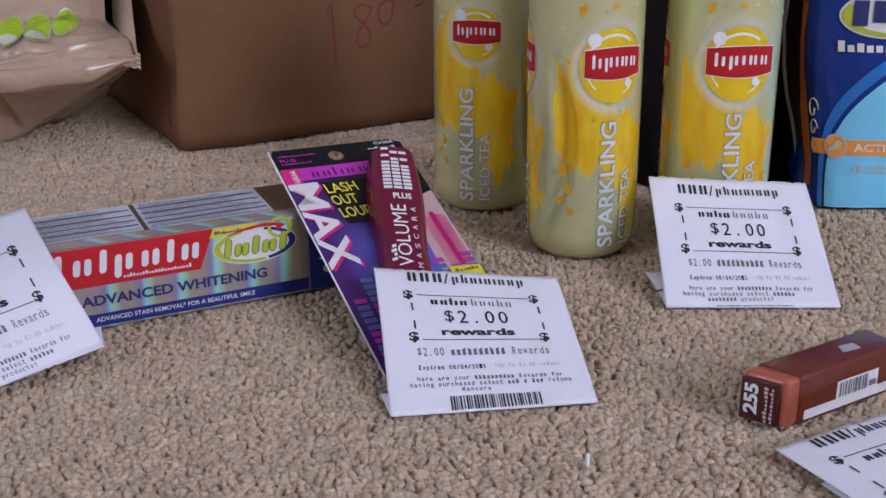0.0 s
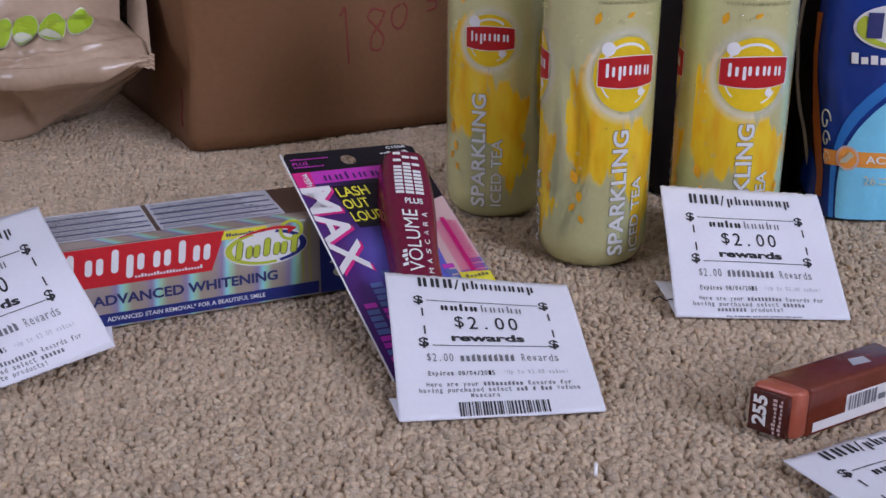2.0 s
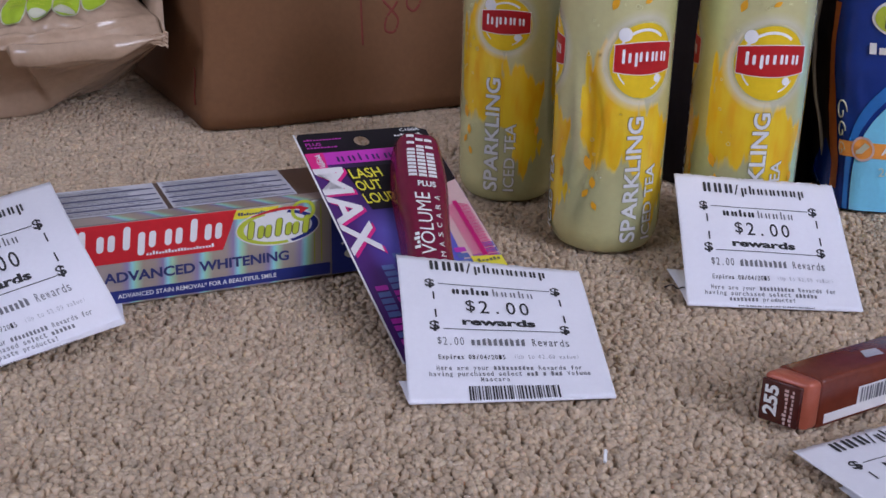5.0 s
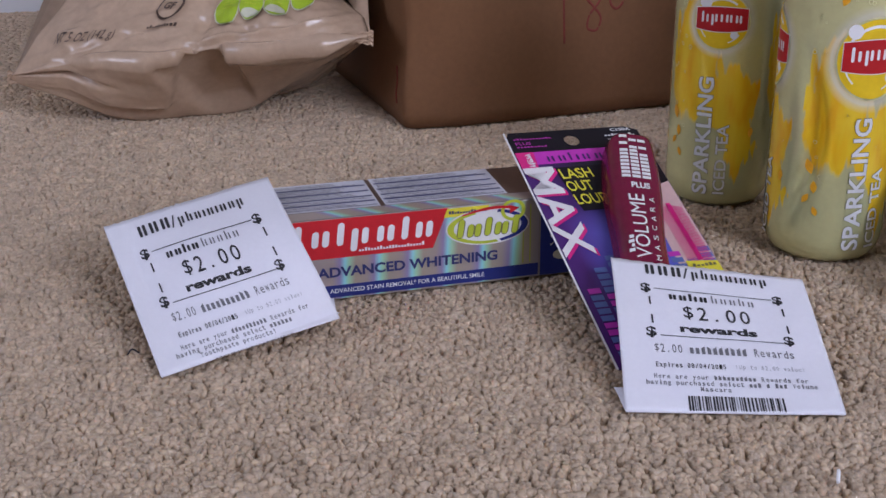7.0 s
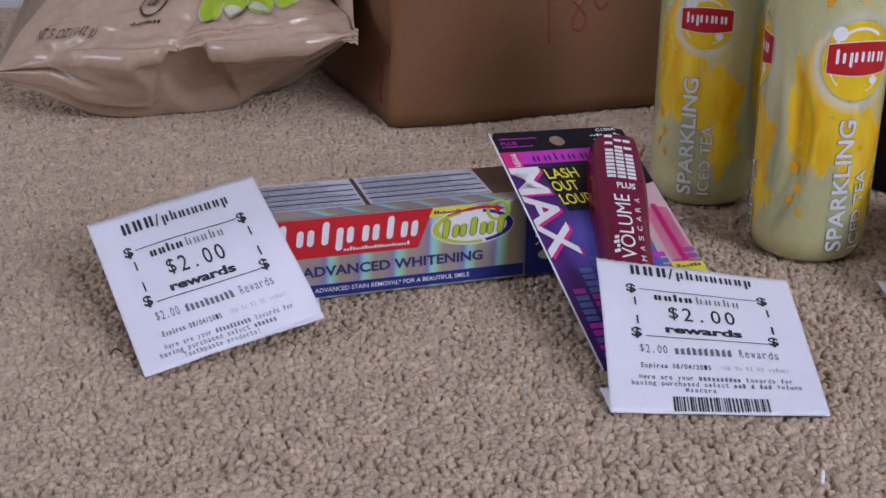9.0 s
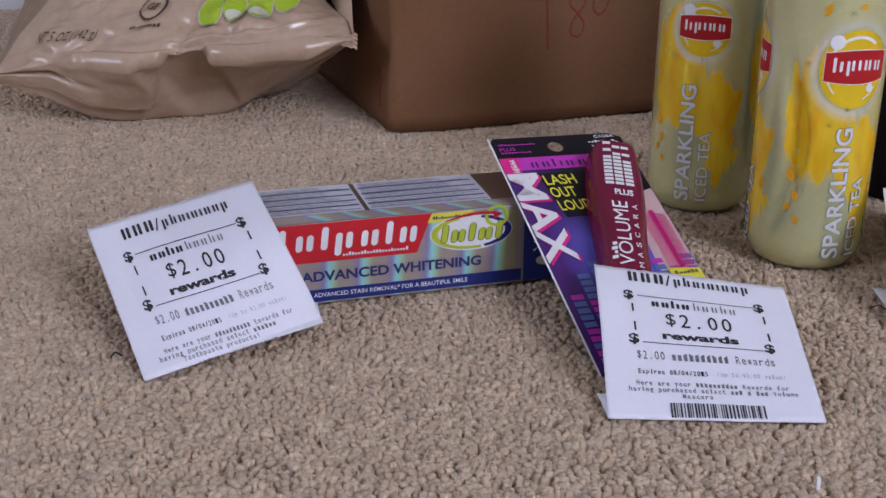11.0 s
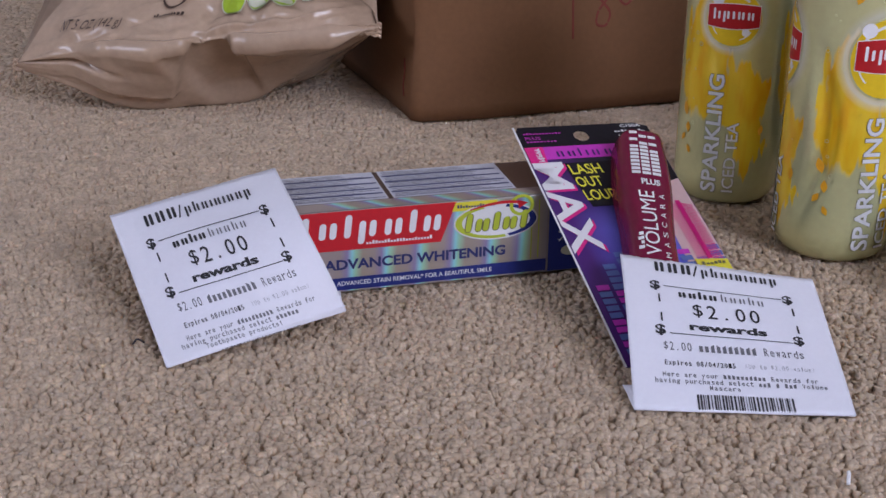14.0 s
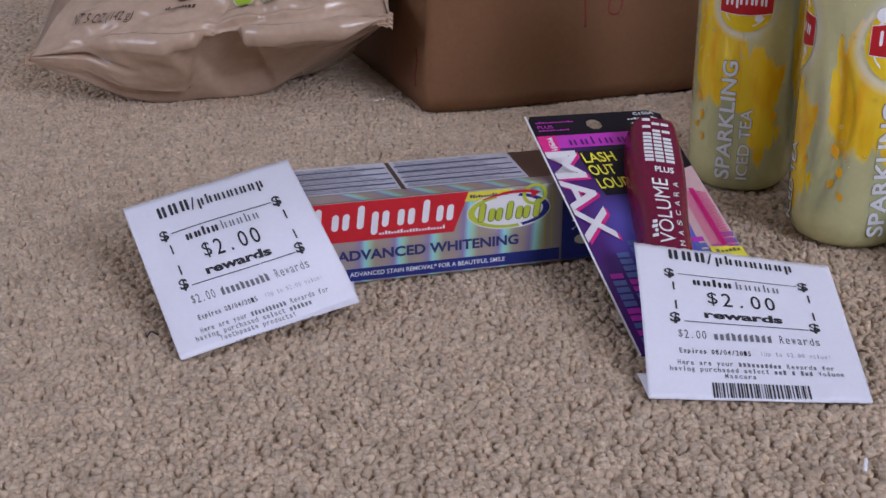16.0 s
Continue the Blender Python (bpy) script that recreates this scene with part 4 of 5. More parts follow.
def drink_can(x, y, art, logo_w, logo_h, logo_z, flag, text_a, tea_a, seed, label):
    """art: the emblem's direction in degrees from the viewer's side; text_a, tea_a: of the two upright lines."""
    can = thing("drink_can", (x, y, 0.0), label, "can", "slim drink cans")
    rng = random.Random(seed)
    prof = [(0.0005, 0.0070), (0.016, 0.0050), (0.0205, 0.0015), (0.0225, 0.0002), (0.0240, 0.0006), (0.0260, 0.0030), (0.0278, 0.0065), (0.0287, 0.0100), (CAN_R, 0.0135)]
    prof += [(CAN_R, z) for z in steps(0.017, 0.138, 48)]
    prof += [(0.0287, 0.1410), (0.0272, 0.1455), (0.0262, 0.1485), (0.0260, 0.1505)]
    seg = 96 + 24
    bm = lathe(prof, (x, y, 0), seg)
    if seed == 2:
        # a long shallow dent down one flank
        for v in bm.verts:
            a = math.degrees(math.atan2(v.co.x - x, -(v.co.y - y)))
            z = v.co.z
            axis = -37 + 12 * math.sin((z - 0.03) * 45)
            deep = 0.0060 * math.exp(-(((a - axis) / 8) ** 2)) * math.exp(-(((z - 0.060) / 0.030) ** 2))
            proud = 0.0010 * math.exp(-(((a - axis - 15) / 5) ** 2)) * math.exp(-(((z - 0.062) / 0.024) ** 2))
            out = Vector((v.co.x - x, v.co.y - y, 0)).normalized()
            v.co += out * (proud - deep)
    uv = bm.loops.layers.uv.new("art")
    uv_round = bm.loops.layers.uv.new("emblem")
    for face in bm.faces:
        c = face.calc_center_median()
        mid = math.degrees(math.atan2(c.x - x, -(c.y - y)))
        turns = round((mid - art) / 120)
        for loop in face.loops:
            a = math.degrees(math.atan2(loop.vert.co.x - x, -(loop.vert.co.y - y)))
            while a - mid > 180:
                a -= 360
            while a - mid < -180:
                a += 360
            u = radians(a - art - 120 * turns) * CAN_R
            loop[uv].uv = (u * 1000, (loop.vert.co.z - logo_z) * 1000)
            loop[uv_round].uv = (u / (logo_w / 2), (loop.vert.co.z - logo_z) / (logo_h / 2))
    body = part("can_body", bm, "can", can)
    lid = [(0.0260, 0.1505), (0.0267, 0.1520), (0.0263, 0.1538), (0.0252, 0.1540), (0.0245, 0.1525), (0.0240, 0.1490), (0.0005, 0.1490)]
    part("lid", lathe(lid, (x, y, 0), 48), "aluminium", can, "bare aluminium lid")
    ft = flat_map((x, y, 0.1495), (1, 0, 0), (0, 1, 0))
    bm = bmesh.new()
    ring(bm, ft, 0.0, 0.004, 0.0075, 0.0115, 0.0012, inner=0.45, rows=2, seg=28)
    part("pull_tab", bm, "aluminium", can)

    def f(u, v, h=0.0):
        a = radians(art) + u / CAN_R
        return Vector((x + (CAN_R + h) * math.sin(a), y - (CAN_R + h) * math.cos(a), v))

    for turn in (-120, 0):
        du = radians(turn) * CAN_R
        ru, rv, cz = logo_w / 2, logo_h / 2, logo_z
        bm = bmesh.new()
        ring(bm, f, du, cz, ru * 0.905, rv * 0.905, 0.00016, inner=0.955, rows=2, seg=60)
        part("emblem_rim", bm, "rim", can, "pearly rim of the round emblem")
        bm = bmesh.new()
        ring(bm, f, du, cz, ru * 0.87, rv * 0.87, 0.00012, rows=8, seg=60)
        part("emblem_disc", bm, "yellow", can, "lemon yellow emblem disc")
        bm = bmesh.new()
        ring(bm, f, du, cz, ru * 0.74, rv * 0.74, 0.00022, inner=0.91, a0=50, a1=150, rows=1, seg=20)
        ring(bm, f, du, cz, ru * 0.72, rv * 0.72, 0.00022, inner=0.95, a0=196, a1=228, rows=1, seg=12)
        ring(bm, f, du, cz, ru * 0.72, rv * 0.72, 0.00022, inner=0.95, a0=290, a1=325, rows=1, seg=12)
        ring(bm, f, du - ru * 0.52, cz + rv * 0.60, 0.0034, 0.0034, 0.00026, seg=20, rows=2)
        ring(bm, f, du + ru * 0.42, cz - rv * 0.42, 0.0021, 0.0021, 0.00026, seg=16, rows=2)
        part("emblem_glint", bm, "white", can, "printed white glints")
        # plain waving banner
        fl, fr, fh = flag

        def mid(u, a=du + fl, b=du + fr):
            t = (u - a) / (b - a)
            return cz + 0.0012 + fh * 0.10 * math.sin(math.pi * t)

        bm = bmesh.new()
        band(bm, f, du + fl - 0.0003, du + fr + 0.0003, lambda u: mid(u) - fh / 2 - 0.0004 - fh * 0.20 * math.sin(math.pi * (u - du - fl) / (fr - fl)), lambda u: mid(u) + fh / 2 + 0.0004, 0.00030, 24, 3)
        part("banner_edge", bm, "white", can)
        bm = bmesh.new()
        band(bm, f, du + fl, du + fr, lambda u: mid(u) - fh / 2 - fh * 0.20 * math.sin(math.pi * (u - du - fl) / (fr - fl)), lambda u: mid(u) + fh / 2, 0.00038, 24, 3)
        banner = part("banner", bm, "flag_red", can, "red waving banner")
        w = (fr - fl) * 0.80
        u0 = du + fl + (fr - fl) * 0.10
        brand("banner_bar", lambda u, v, h=0.0: f(u, mid(u) + v, h), "l i p i o o", u0, -fh * 0.22, w, fh * 0.38, 0.00048, 0.28, "white", banner, "white rounded bar on the banner")
        # upright lettering, read from the base upwards
        tu = du + radians(text_a - art) * CAN_R
        for body_text, at, z0, z1, high, bold in (("SPARKLING", tu, 0.0080, 0.0735, 0.0084, 0.022), ("ICED TEA", du + radians(tea_a - art) * CAN_R, 0.0085, 0.0480, 0.0062, 0.012)):
            bm = bmesh.new()
            word(bm, f, body_text, at + high / 2 + 0.0003, z0 - 0.0003, z1 - z0 + 0.0006, high + 0.0006, 0.00030, turn=90, bold=bold + 0.020)
            part("lettering_edge", bm, "outline", can)
            bm = bmesh.new()
            word(bm, f, body_text, at + high / 2, z0, z1 - z0, high, 0.00046, turn=90, bold=bold)
            part("lettering", bm, "letter", can, "white upright lettering")
        # small print, leaves and bubbles
        bm = bmesh.new()
        word(bm, f, "FLAVOR WITH OTHER NATURAL FLAVORS", du - 0.016, cz + rv + 0.0125, 0.034, 0.0016, 0.0002, bold=0.0)
        word(bm, f, "LEMON", du - 0.010, cz + rv + 0.0160, 0.020, 0.0036, 0.0002, bold=0.015)
        part("small_print", bm, "outline", can)
        bm = bmesh.new()
        for lu, lv, ls, la in ((-0.016, rv + 0.006, 0.0034, 70), (0.000, rv + 0.0075, 0.0024, 30), (-0.0245, -0.052, 0.0040, 110), (-0.0215, -0.062, 0.0032, 95), (-0.0250, -0.068, 0.0028, 60), (-0.0200, -0.0740, 0.0026, 115), (0.0205, -0.0600, 0.0030, 80)):
            c, s = math.cos(radians(la)), math.sin(radians(la))
            pts = []
            for t in steps(0, 1, 8)[:-1] + steps(1, 0, 8)[:-1]:
                side = 1 if len(pts) < 8 else -1
                a, b = (t - 0.5) * 2 * ls, side * 0.5 * ls * math.sin(math.pi * t)
                pts.append((du + lu + a * c - b * s, cz + lv + a * s + b * c))
            ngon(bm, f, pts, 0.00034)
        part("leaf_print", bm, "orange_leaf", can, "amber leaf shapes", kind="stuff")
        bm = bmesh.new()
        for k in range(16):
            r = rng.uniform(0.0005, 0.0012)
            bu, bv = rng.choice((rng.uniform(-0.028, -0.016), rng.uniform(-0.012, 0.016))), rng.uniform(0.004, 0.018)
            if bu < -0.014:
                bv = rng.uniform(-0.060, 0.020)
            else:
                bv += rv
            ring(bm, f, du + bu, cz + bv, r, r, 0.0003, inner=0.72, seg=14, rows=1)
        part("bubble_print", bm, "rim", can, "tiny printed bubbles", kind="stuff")
    # drops of condensation
    if seed > 1:
        for k in range(14):
            a, z = rng.uniform(-75, 70), rng.uniform(0.04, 0.132)
            r = rng.uniform(0.0005, 0.0010)
            p = f(radians(a - art) * CAN_R, z, 0.0)
            bm = bmesh.new()
            bmesh.ops.create_uvsphere(bm, u_segments=8, v_segments=6, radius=r)
            bmesh.ops.translate(bm, verts=bm.verts, vec=p)
            part("water_drop", bm, "glass", can)
    return can


drink_can(0.0248, 0.6623, -11, 0.0335, 0.0330, 0.1035, (-0.0137, 0.0137, 0.0108), -21.8, -1, 1, "tall slim olive and yellow drink can beside the box")
drink_can(0.0732, 0.5836, 22, 0.0400, 0.0425, 0.1012, (-0.0150, 0.0170, 0.0130), 18.6, 40.5, 2, "tall slim olive and yellow drink can, dented, standing before the others")
drink_can(0.1461, 0.5992, 5, 0.0420, 0.0430, 0.0985, (-0.0168, 0.0195, 0.0130), 3.0, 24, 3, "tall slim olive and yellow drink can beside the blue pack")


# ---- toothpaste carton ----
TOOTH_O = Vector((-0.0645, 0.5198, 0.0004))
TOOTH_X = Vector((math.cos(radians(25)), math.sin(radians(25)), 0))
TOOTH_Y = Vector((-TOOTH_X.y, TOOTH_X.x, 0))
TL, TD, TH, TR = 0.138, 0.052, 0.0394, 0.028


def toothpaste_carton():
    c = thing("toothpaste_carton", TOOTH_O - TOOTH_X * TL / 2 + TOOTH_Y * TD / 2, "silver foil toothpaste carton with red and blue print", "carton")
    fo = flat_map(TOOTH_O, TOOTH_X, TOOTH_Y)
    part("carton_body", box_bm(fo, -TL, TR, 0, TD, 0, TH, 0.0006, 2), "foil", c, smooth=False)
    fs = flat_map(TOOTH_O, TOOTH_X, UP, -TOOTH_Y)
    fu = flat_map(TOOTH_O + UP * TH, TOOTH_X, TOOTH_Y, UP)
    fe = flat_map(TOOTH_O + TOOTH_X * TR, TOOTH_Y, UP, TOOTH_X)
    H = 0.0002
    # the foil's glints are fixed colour bands, the same from every side
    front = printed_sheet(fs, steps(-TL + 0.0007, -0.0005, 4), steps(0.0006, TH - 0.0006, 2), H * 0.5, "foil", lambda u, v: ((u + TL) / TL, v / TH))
    part("front_foil", front, "rainbow", c, "silver front with soft rainbow glints painted in")
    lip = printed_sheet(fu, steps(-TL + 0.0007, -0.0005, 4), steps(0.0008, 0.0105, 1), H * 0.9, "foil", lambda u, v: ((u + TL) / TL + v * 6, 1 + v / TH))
    part("top_foil", lip, "rainbow", c, "silver strip along the top edge with painted glints")
    bm = bmesh.new()
    ngon(bm, fs, [(-0.1330, 0.0392), (-0.1330, 0.0205), (-0.0522, 0.0205), (-0.0447, 0.0392)], H)
    red = part("red_band", bm, "carton_red", c, "red brand band")
    # the brand word as plain rounded shapes
    brand("band_bar", fs, "O o l p o l o", -0.1250, 0.0262, 0.0735, 0.0078, H * 2, 0.30, "white", red, "white rounded bar on the band", 0.12)
    bm = bmesh.new()
    bars(bm, fs, -0.0870, 0.0226, 0.031, 0.0018, H * 2, 22, random.Random(3))
    part("band_subline", bm, "white", red, kind="stuff")
    bm = bmesh.new()
    ngon(bm, fs, [(-0.0452, 0.0388), (-0.0470, 0.0345), (-0.0265, 0.0348), (-0.0250, 0.0388)], H * 1.5)
    tag = part("yellow_tag", bm, "yellow_tag", c, "small yellow tag")
    bm = bmesh.new()
    bars(bm, fs, -0.0445, 0.0360, 0.0185, 0.0015, H * 2.2, 14, random.Random(5))
    part("tag_print", bm, "text_blue", c, kind="stuff")
    bm = bmesh.new()
    ring(bm, fs, -0.0258, 0.0283, 0.0203, 0.0090, H * 2, seg=48, rows=2)
    part("oval_rim", bm, "white", c)
    bm = bmesh.new()
    ring(bm, fs, -0.0258, 0.0283, 0.0196, 0.0083, H * 2.5, inner=0.84, a0=-70, a1=75, seg=30, rows=1)
    part("oval_blue", bm, "carton_blue", c)
    bm = bmesh.new()
    ring(bm, fs, -0.0258, 0.0283, 0.0196, 0.0083, H * 2.5, inner=0.84, a0=110, a1=285, seg=30, rows=1)
    ring(bm, fs, -0.0135, 0.0352, 0.0060, 0.0052, H * 3, inner=0.72, seg=26, rows=1)
    part("oval_lime", bm, "lime", c)
    brand("oval_bar_edge", fs, "l o l o l", -0.0412, 0.0236, 0.0300, 0.0066, H * 2.8, 0.46, "outline", c, "dark edge of a lime bar", 0.15)
    brand("oval_bar", fs, "l o l o l", -0.0412, 0.0240, 0.0300, 0.0062, H * 3.2, 0.34, "lime", c, "lime rounded bar inside the oval", 0.15)
    bm = bmesh.new()
    quad_grid(bm, fs, steps(-0.0385, -0.0120, 14), lambda u: (0.0344 + 0.0022 * math.sin((u + 0.0385) / 0.0265 * math.pi * 0.8), 0.0350 + 0.0030 * math.sin((u + 0.0385) / 0.0265 * math.pi * 0.8)), H * 3.4)
    ngon(bm, fs, [(-0.0150, 0.0338), (-0.0105, 0.0362), (-0.0155, 0.0378)], H * 3.4)
    part("red_arrow", bm, "carton_red", c, "red swoosh arrow")
    bm = bmesh.new()
    word(bm, fs, "ADVANCED WHITENING", -0.1065, 0.0112, 0.0855, 0.0050, H * 2, bold=0.030)
    part("front_lettering", bm, "text_blue", c, "navy capital lettering")
    bm = bmesh.new()
    band(bm, fs, -TL + 0.0006, -0.0006, 0.0012, 0.0072, H, 2, 1)
    part("blue_stripe", bm, "carton_blue", c, "dark blue stripe")
    bm = bmesh.new()
    word(bm, fs, "ADVANCED STAIN REMOVAL* FOR A BEAUTIFUL SMILE", -0.1010, 0.0034, 0.0735, 0.0023, H * 2, bold=0.012)
    part("stripe_lettering", bm, "white", c)
    bm = bmesh.new()
    for a, b, lo, hi in ((-0.0085, -0.0080, 0.008, 0.037), (-0.0050, -0.0045, 0.008, 0.037)):
        band(bm, fs, a, b, lo, hi, H, 1, 1)
    part("fine_frame", bm, "lime", c)
    # top: printed panels in two columns
    bm = bmesh.new()
    band(bm, fu, -TL + 0.001, TR - 0.001, 0.001, TD - 0.001, H * 0.5, 2, 2)
    part("top_print", bm, "carton_brown", c, "dark metallic brown top")
    for u0, u1 in ((-TL + 0.004, -0.0738), (-0.0715, -0.0125)):
        bm = bmesh.new()
        ngon(bm, fu, [(u0, 0.0110), (u1, 0.0110), (u1 + (0.0015 if u1 > -0.05 else 0), 0.0515), (u0, 0.0515)], H)
        part("label_panel", bm, "panel", c, "pale grey label panel")
        bm = bmesh.new()
        rng = random.Random(11)
        for v, w in ((0.0130, 0.0006), (0.0185, 0.0017), (0.0255, 0.0015), (0.0335, 0.0016), (0.0420, 0.0015)):
            band(bm, fu, u0 + 0.001, u1 - 0.001, v, v + w, H * 1.8, 2, 1)
        part("label_rule", bm, "text_blue", c, kind="stuff")
        bm = bmesh.new()
        for v in (0.0145, 0.0163, 0.0208, 0.0230, 0.0280, 0.0300, 0.0320, 0.0358, 0.0378, 0.0398, 0.0440, 0.0460, 0.0480):
            bars(bm, fu, u0 + 0.002, v, (u1 - u0 - 0.004) * rng.uniform(0.75, 1), 0.0011, H * 1.8, 40, rng)
        part("label_print", bm, "ink_grey", c, "fine unreadable print", kind="stuff")
    # end flap, and the blue panel at the end of the front
    bm = bmesh.new()
    band(bm, fe, 0.0008, TD - 0.0008, 0.0008, TH - 0.0008, H, 2, 2)
    part("end_flap", bm, "carton_blue", c, "deep blue end flap")
    bm = bmesh.new()
    band(bm, fs, 0.0004, TR - 0.0006, 0.0006, TH - 0.0006, H, 2, 2)
    panel = part("blue_panel", bm, "carton_blue", c, "deep blue front panel")
    for k in range(4):
        z = 0.0290 - 0.0042 * k
        bm = bmesh.new()
        ngon(bm, fs, [(0.0050, z), (0.0058, z - 0.0012), (0.0080, z + 0.0014), (0.0058, z - 0.0002)], H * 2)
        part("check_mark", bm, "white", panel, "white check mark")
        bm = bmesh.new()
        bars(bm, fs, 0.0095, z - 0.0008, 0.016, 0.0014, H * 2, 8, random.Random(k))
        part("panel_print", bm, "white", panel, kind="stuff")
    bm = bmesh.new()
    ring(bm, fs, 0.0115, 0.0105, 0.0048, 0.0026, H * 2, seg=24, rows=2)
    part("panel_oval", bm, "pearl", panel)
    return c


toothpaste_carton()


# ---- mascara on its hanging card ----
CARD_O = Vector((-0.0860, 0.5541, 0.0606))
CARD_X = Vector((0.8929, 0.4495, -0.0280)).normalized()
CARD_Y = Vector((0.4035, -0.8260, -0.3936)).normalized()
CARD_N = CARD_X.cross(-CARD_Y).normalized()
CW, CL = 0.0705, 0.1535


def mascara():
    c = thing("mascara_pack", (-0.03, 0.50, 0.02), "purple and black blister card holding a burgundy mascara tube", "cosmetics")
    f = flat_map(CARD_O, CARD_X, CARD_Y, CARD_N)
    HU, HV, HR = 0.0330, 0.0083, 0.0040
    # card with a punched hanging hole
    bm = bmesh.new()
    outer = []
    for k in range(48):
        a = 2 * math.pi * k / 48
        dx, dy = math.cos(a), math.sin(a)
        t = min(((CW - HU) if dx > 0 else HU) / max(abs(dx), 1e-6), ((0.030 - HV) if dy > 0 else HV) / max(abs(dy), 1e-6))
        outer.append((HU + dx * t, HV + dy * t, HU + dx * HR, HV + dy * HR))
    for h in (0.0, -0.0005):
        o = [bm.verts.new(f(p[0], p[1], h)) for p in outer]
        i = [bm.verts.new(f(p[2], p[3], h)) for p in outer]
        for k in range(48):
            j = (k + 1) % 48
            bm.faces.new((o[k], o[j], i[j], i[k]))
    part("card_header", bm, "black_card", c, "black header with a punched hole", smooth=False)
    part("card", sheet(f, steps(0, CW, 6), lambda u: steps(0.030, CL, 12), 0.0005), "card_purple", c, smooth=False)
    picture = printed_sheet(f, steps(0.0004, CW - 0.0004, 4), steps(0.0252, CL - 0.0004, 4), 0.0003, "print", lambda u, v: (u / CW, v / CL))
    part("card_picture", picture, "card_print", c, "violet blue printed glow")
    bm = bmesh.new()
    for lo, hi in ((0.0, CL),):
        ngon(bm, f, [(-0.0008, lo), (0.0002, lo), (0.0002, hi), (-0.0008, hi)], 0.0001)
    part("card_edge", bm, "card_back", c, "white cut edge")
    bm = bmesh.new()
    band(bm, f, 0.0006, CW - 0.001, 0.0158, 0.0252, 0.0003, 2, 1)
    part("magenta_band", bm, "magenta", c, "magenta brand band")
    rng = random.Random(8)
    brand("band_bar", lambda u, v, h=0.0: f(u, 0.0240 - v, h), "o o l  i o  o i l d", 0.0145, 0.0, 0.0420, 0.0042, 0.0006, 0.20, "card_purple", c, "dark bar of a brand word")
    bm = bmesh.new()
    bars(bm, f, 0.003, 0.0065, 0.020, -0.0014, 0.0006, 12, rng)
    bars(bm, f, 0.003, 0.0125, 0.016, -0.0012, 0.0006, 9, rng)
    word(bm, f, "PLUS", 0.0030, 0.0105, 0.0080, -0.0024, 0.0006, bold=0.01)
    part("header_print", bm, "magenta", c)
    bm = bmesh.new()
    word(bm, f, "C150A", 0.0555, 0.0040, 0.0110, -0.0022, 0.0006, bold=0.02)
    bars(bm, f, 0.0510, 0.0075, 0.0150, -0.0016, 0.0006, 8, rng)
    bars(bm, f, 0.0520, 0.0104, 0.0120, -0.0012, 0.0006, 8, rng)
    part("shade_print", bm, "white", c)
    bm = bmesh.new()
    ngon(bm, f, [(0.0004, 0.0160), (0.0098, 0.0160), (0.0088, 0.0285), (0.0004, 0.0285)], 0.0006)
    part("corner_tag", bm, "hot_pink", c, "pink corner tag")
    bm = bmesh.new()
    word(bm, f, "NEW", 0.0045, 0.0272, 0.0098, 0.0030, 0.0009, turn=-90, bold=0.01)
    bars(bm, f, 0.0062, 0.0270, 0.0096, 0.0022, 0.0009, 6, rng, turn=-90)
    part("tag_lettering", bm, "white", c)
    # slogan and skyline
    bm = bmesh.new()
    ngon(bm, f, [(0.0160, 0.0285), (0.0480, 0.0285), (0.0480, 0.0530), (0.0440, 0.0600), (0.0200, 0.0600)], 0.00045)
    part("slogan_ground", bm, "black_card", c, "black ground behind the slogan")
    bm = bmesh.new()
    ngon(bm, f, [(0.0482, 0.0285), (0.0700, 0.0285), (0.0700, 0.0440), (0.0540, 0.0500), (0.0482, 0.0530)], 0.00045)
    part("picture_head", bm, "black_card", c, "black ground above the brush picture")
    for body_text, v, w, kind in (("LASH", 0.0372, 0.0160, "yellow_tag"), ("OUT", 0.0462, 0.0130, "yellow_tag"), ("LOUD!", 0.0556, 0.0180, "yellow_tag")):
        bm = bmesh.new()
        word(bm, f, body_text, 0.0182 + (0.0010 if body_text == "LOUD!" else 0), v, w, -0.0072, 0.0006, bold=0.012, shear=0.08)
        part("slogan_lettering", bm, kind, c, "yellow slogan lettering")
    for body_text, hz, kind in (("MAX", 0.0006, "hot_pink"), ("MAX", 0.0009, "card_back")):
        bm = bmesh.new()
        off = 0.0012 if kind == "hot_pink" else 0.0
        word(bm, f, body_text, 0.0004 + off, 0.0280 + off, 0.0615, -0.0152, hz, turn=90, bold=0.022)
        part("name_lettering", bm, kind, c, "big white capitals with pink shadow")
    bm = bmesh.new()
    pink = bmesh.new()
    for col in range(9):
        u = 0.003 + col * 0.0076
        top = 0.090 + 0.010 * rng.random() + (0.014 if col in (0, 3) else 0)
        for row in range(18):
            v = top + row * 0.0040
            if v > CL - 0.004:
                break
            target = pink if rng.random() < 0.22 + 0.03 * row else bm
            ngon(target, f, [(u, v), (u + 0.0058, v), (u + 0.0058, v + 0.0030), (u, v + 0.0030)], 0.0006)
    part("skyline_blue", bm, "sky_blue", c, "slate blue skyline blocks")
    part("skyline_pink", pink, "magenta", c, "pink skyline blocks")
    # brush picture
    bm = bmesh.new()
    ngon(bm, f, [(0.0540, 0.050), (0.0700, 0.044), (0.0700, 0.112), (0.0500, 0.116)], 0.0004)
    part("brush_ground", bm, "pale_pink", c, "pale pink picture ground")
    bm = bmesh.new()
    band(bm, f, 0.0612, 0.0636, 0.0600, 0.0985, 0.0008, 1, 6)
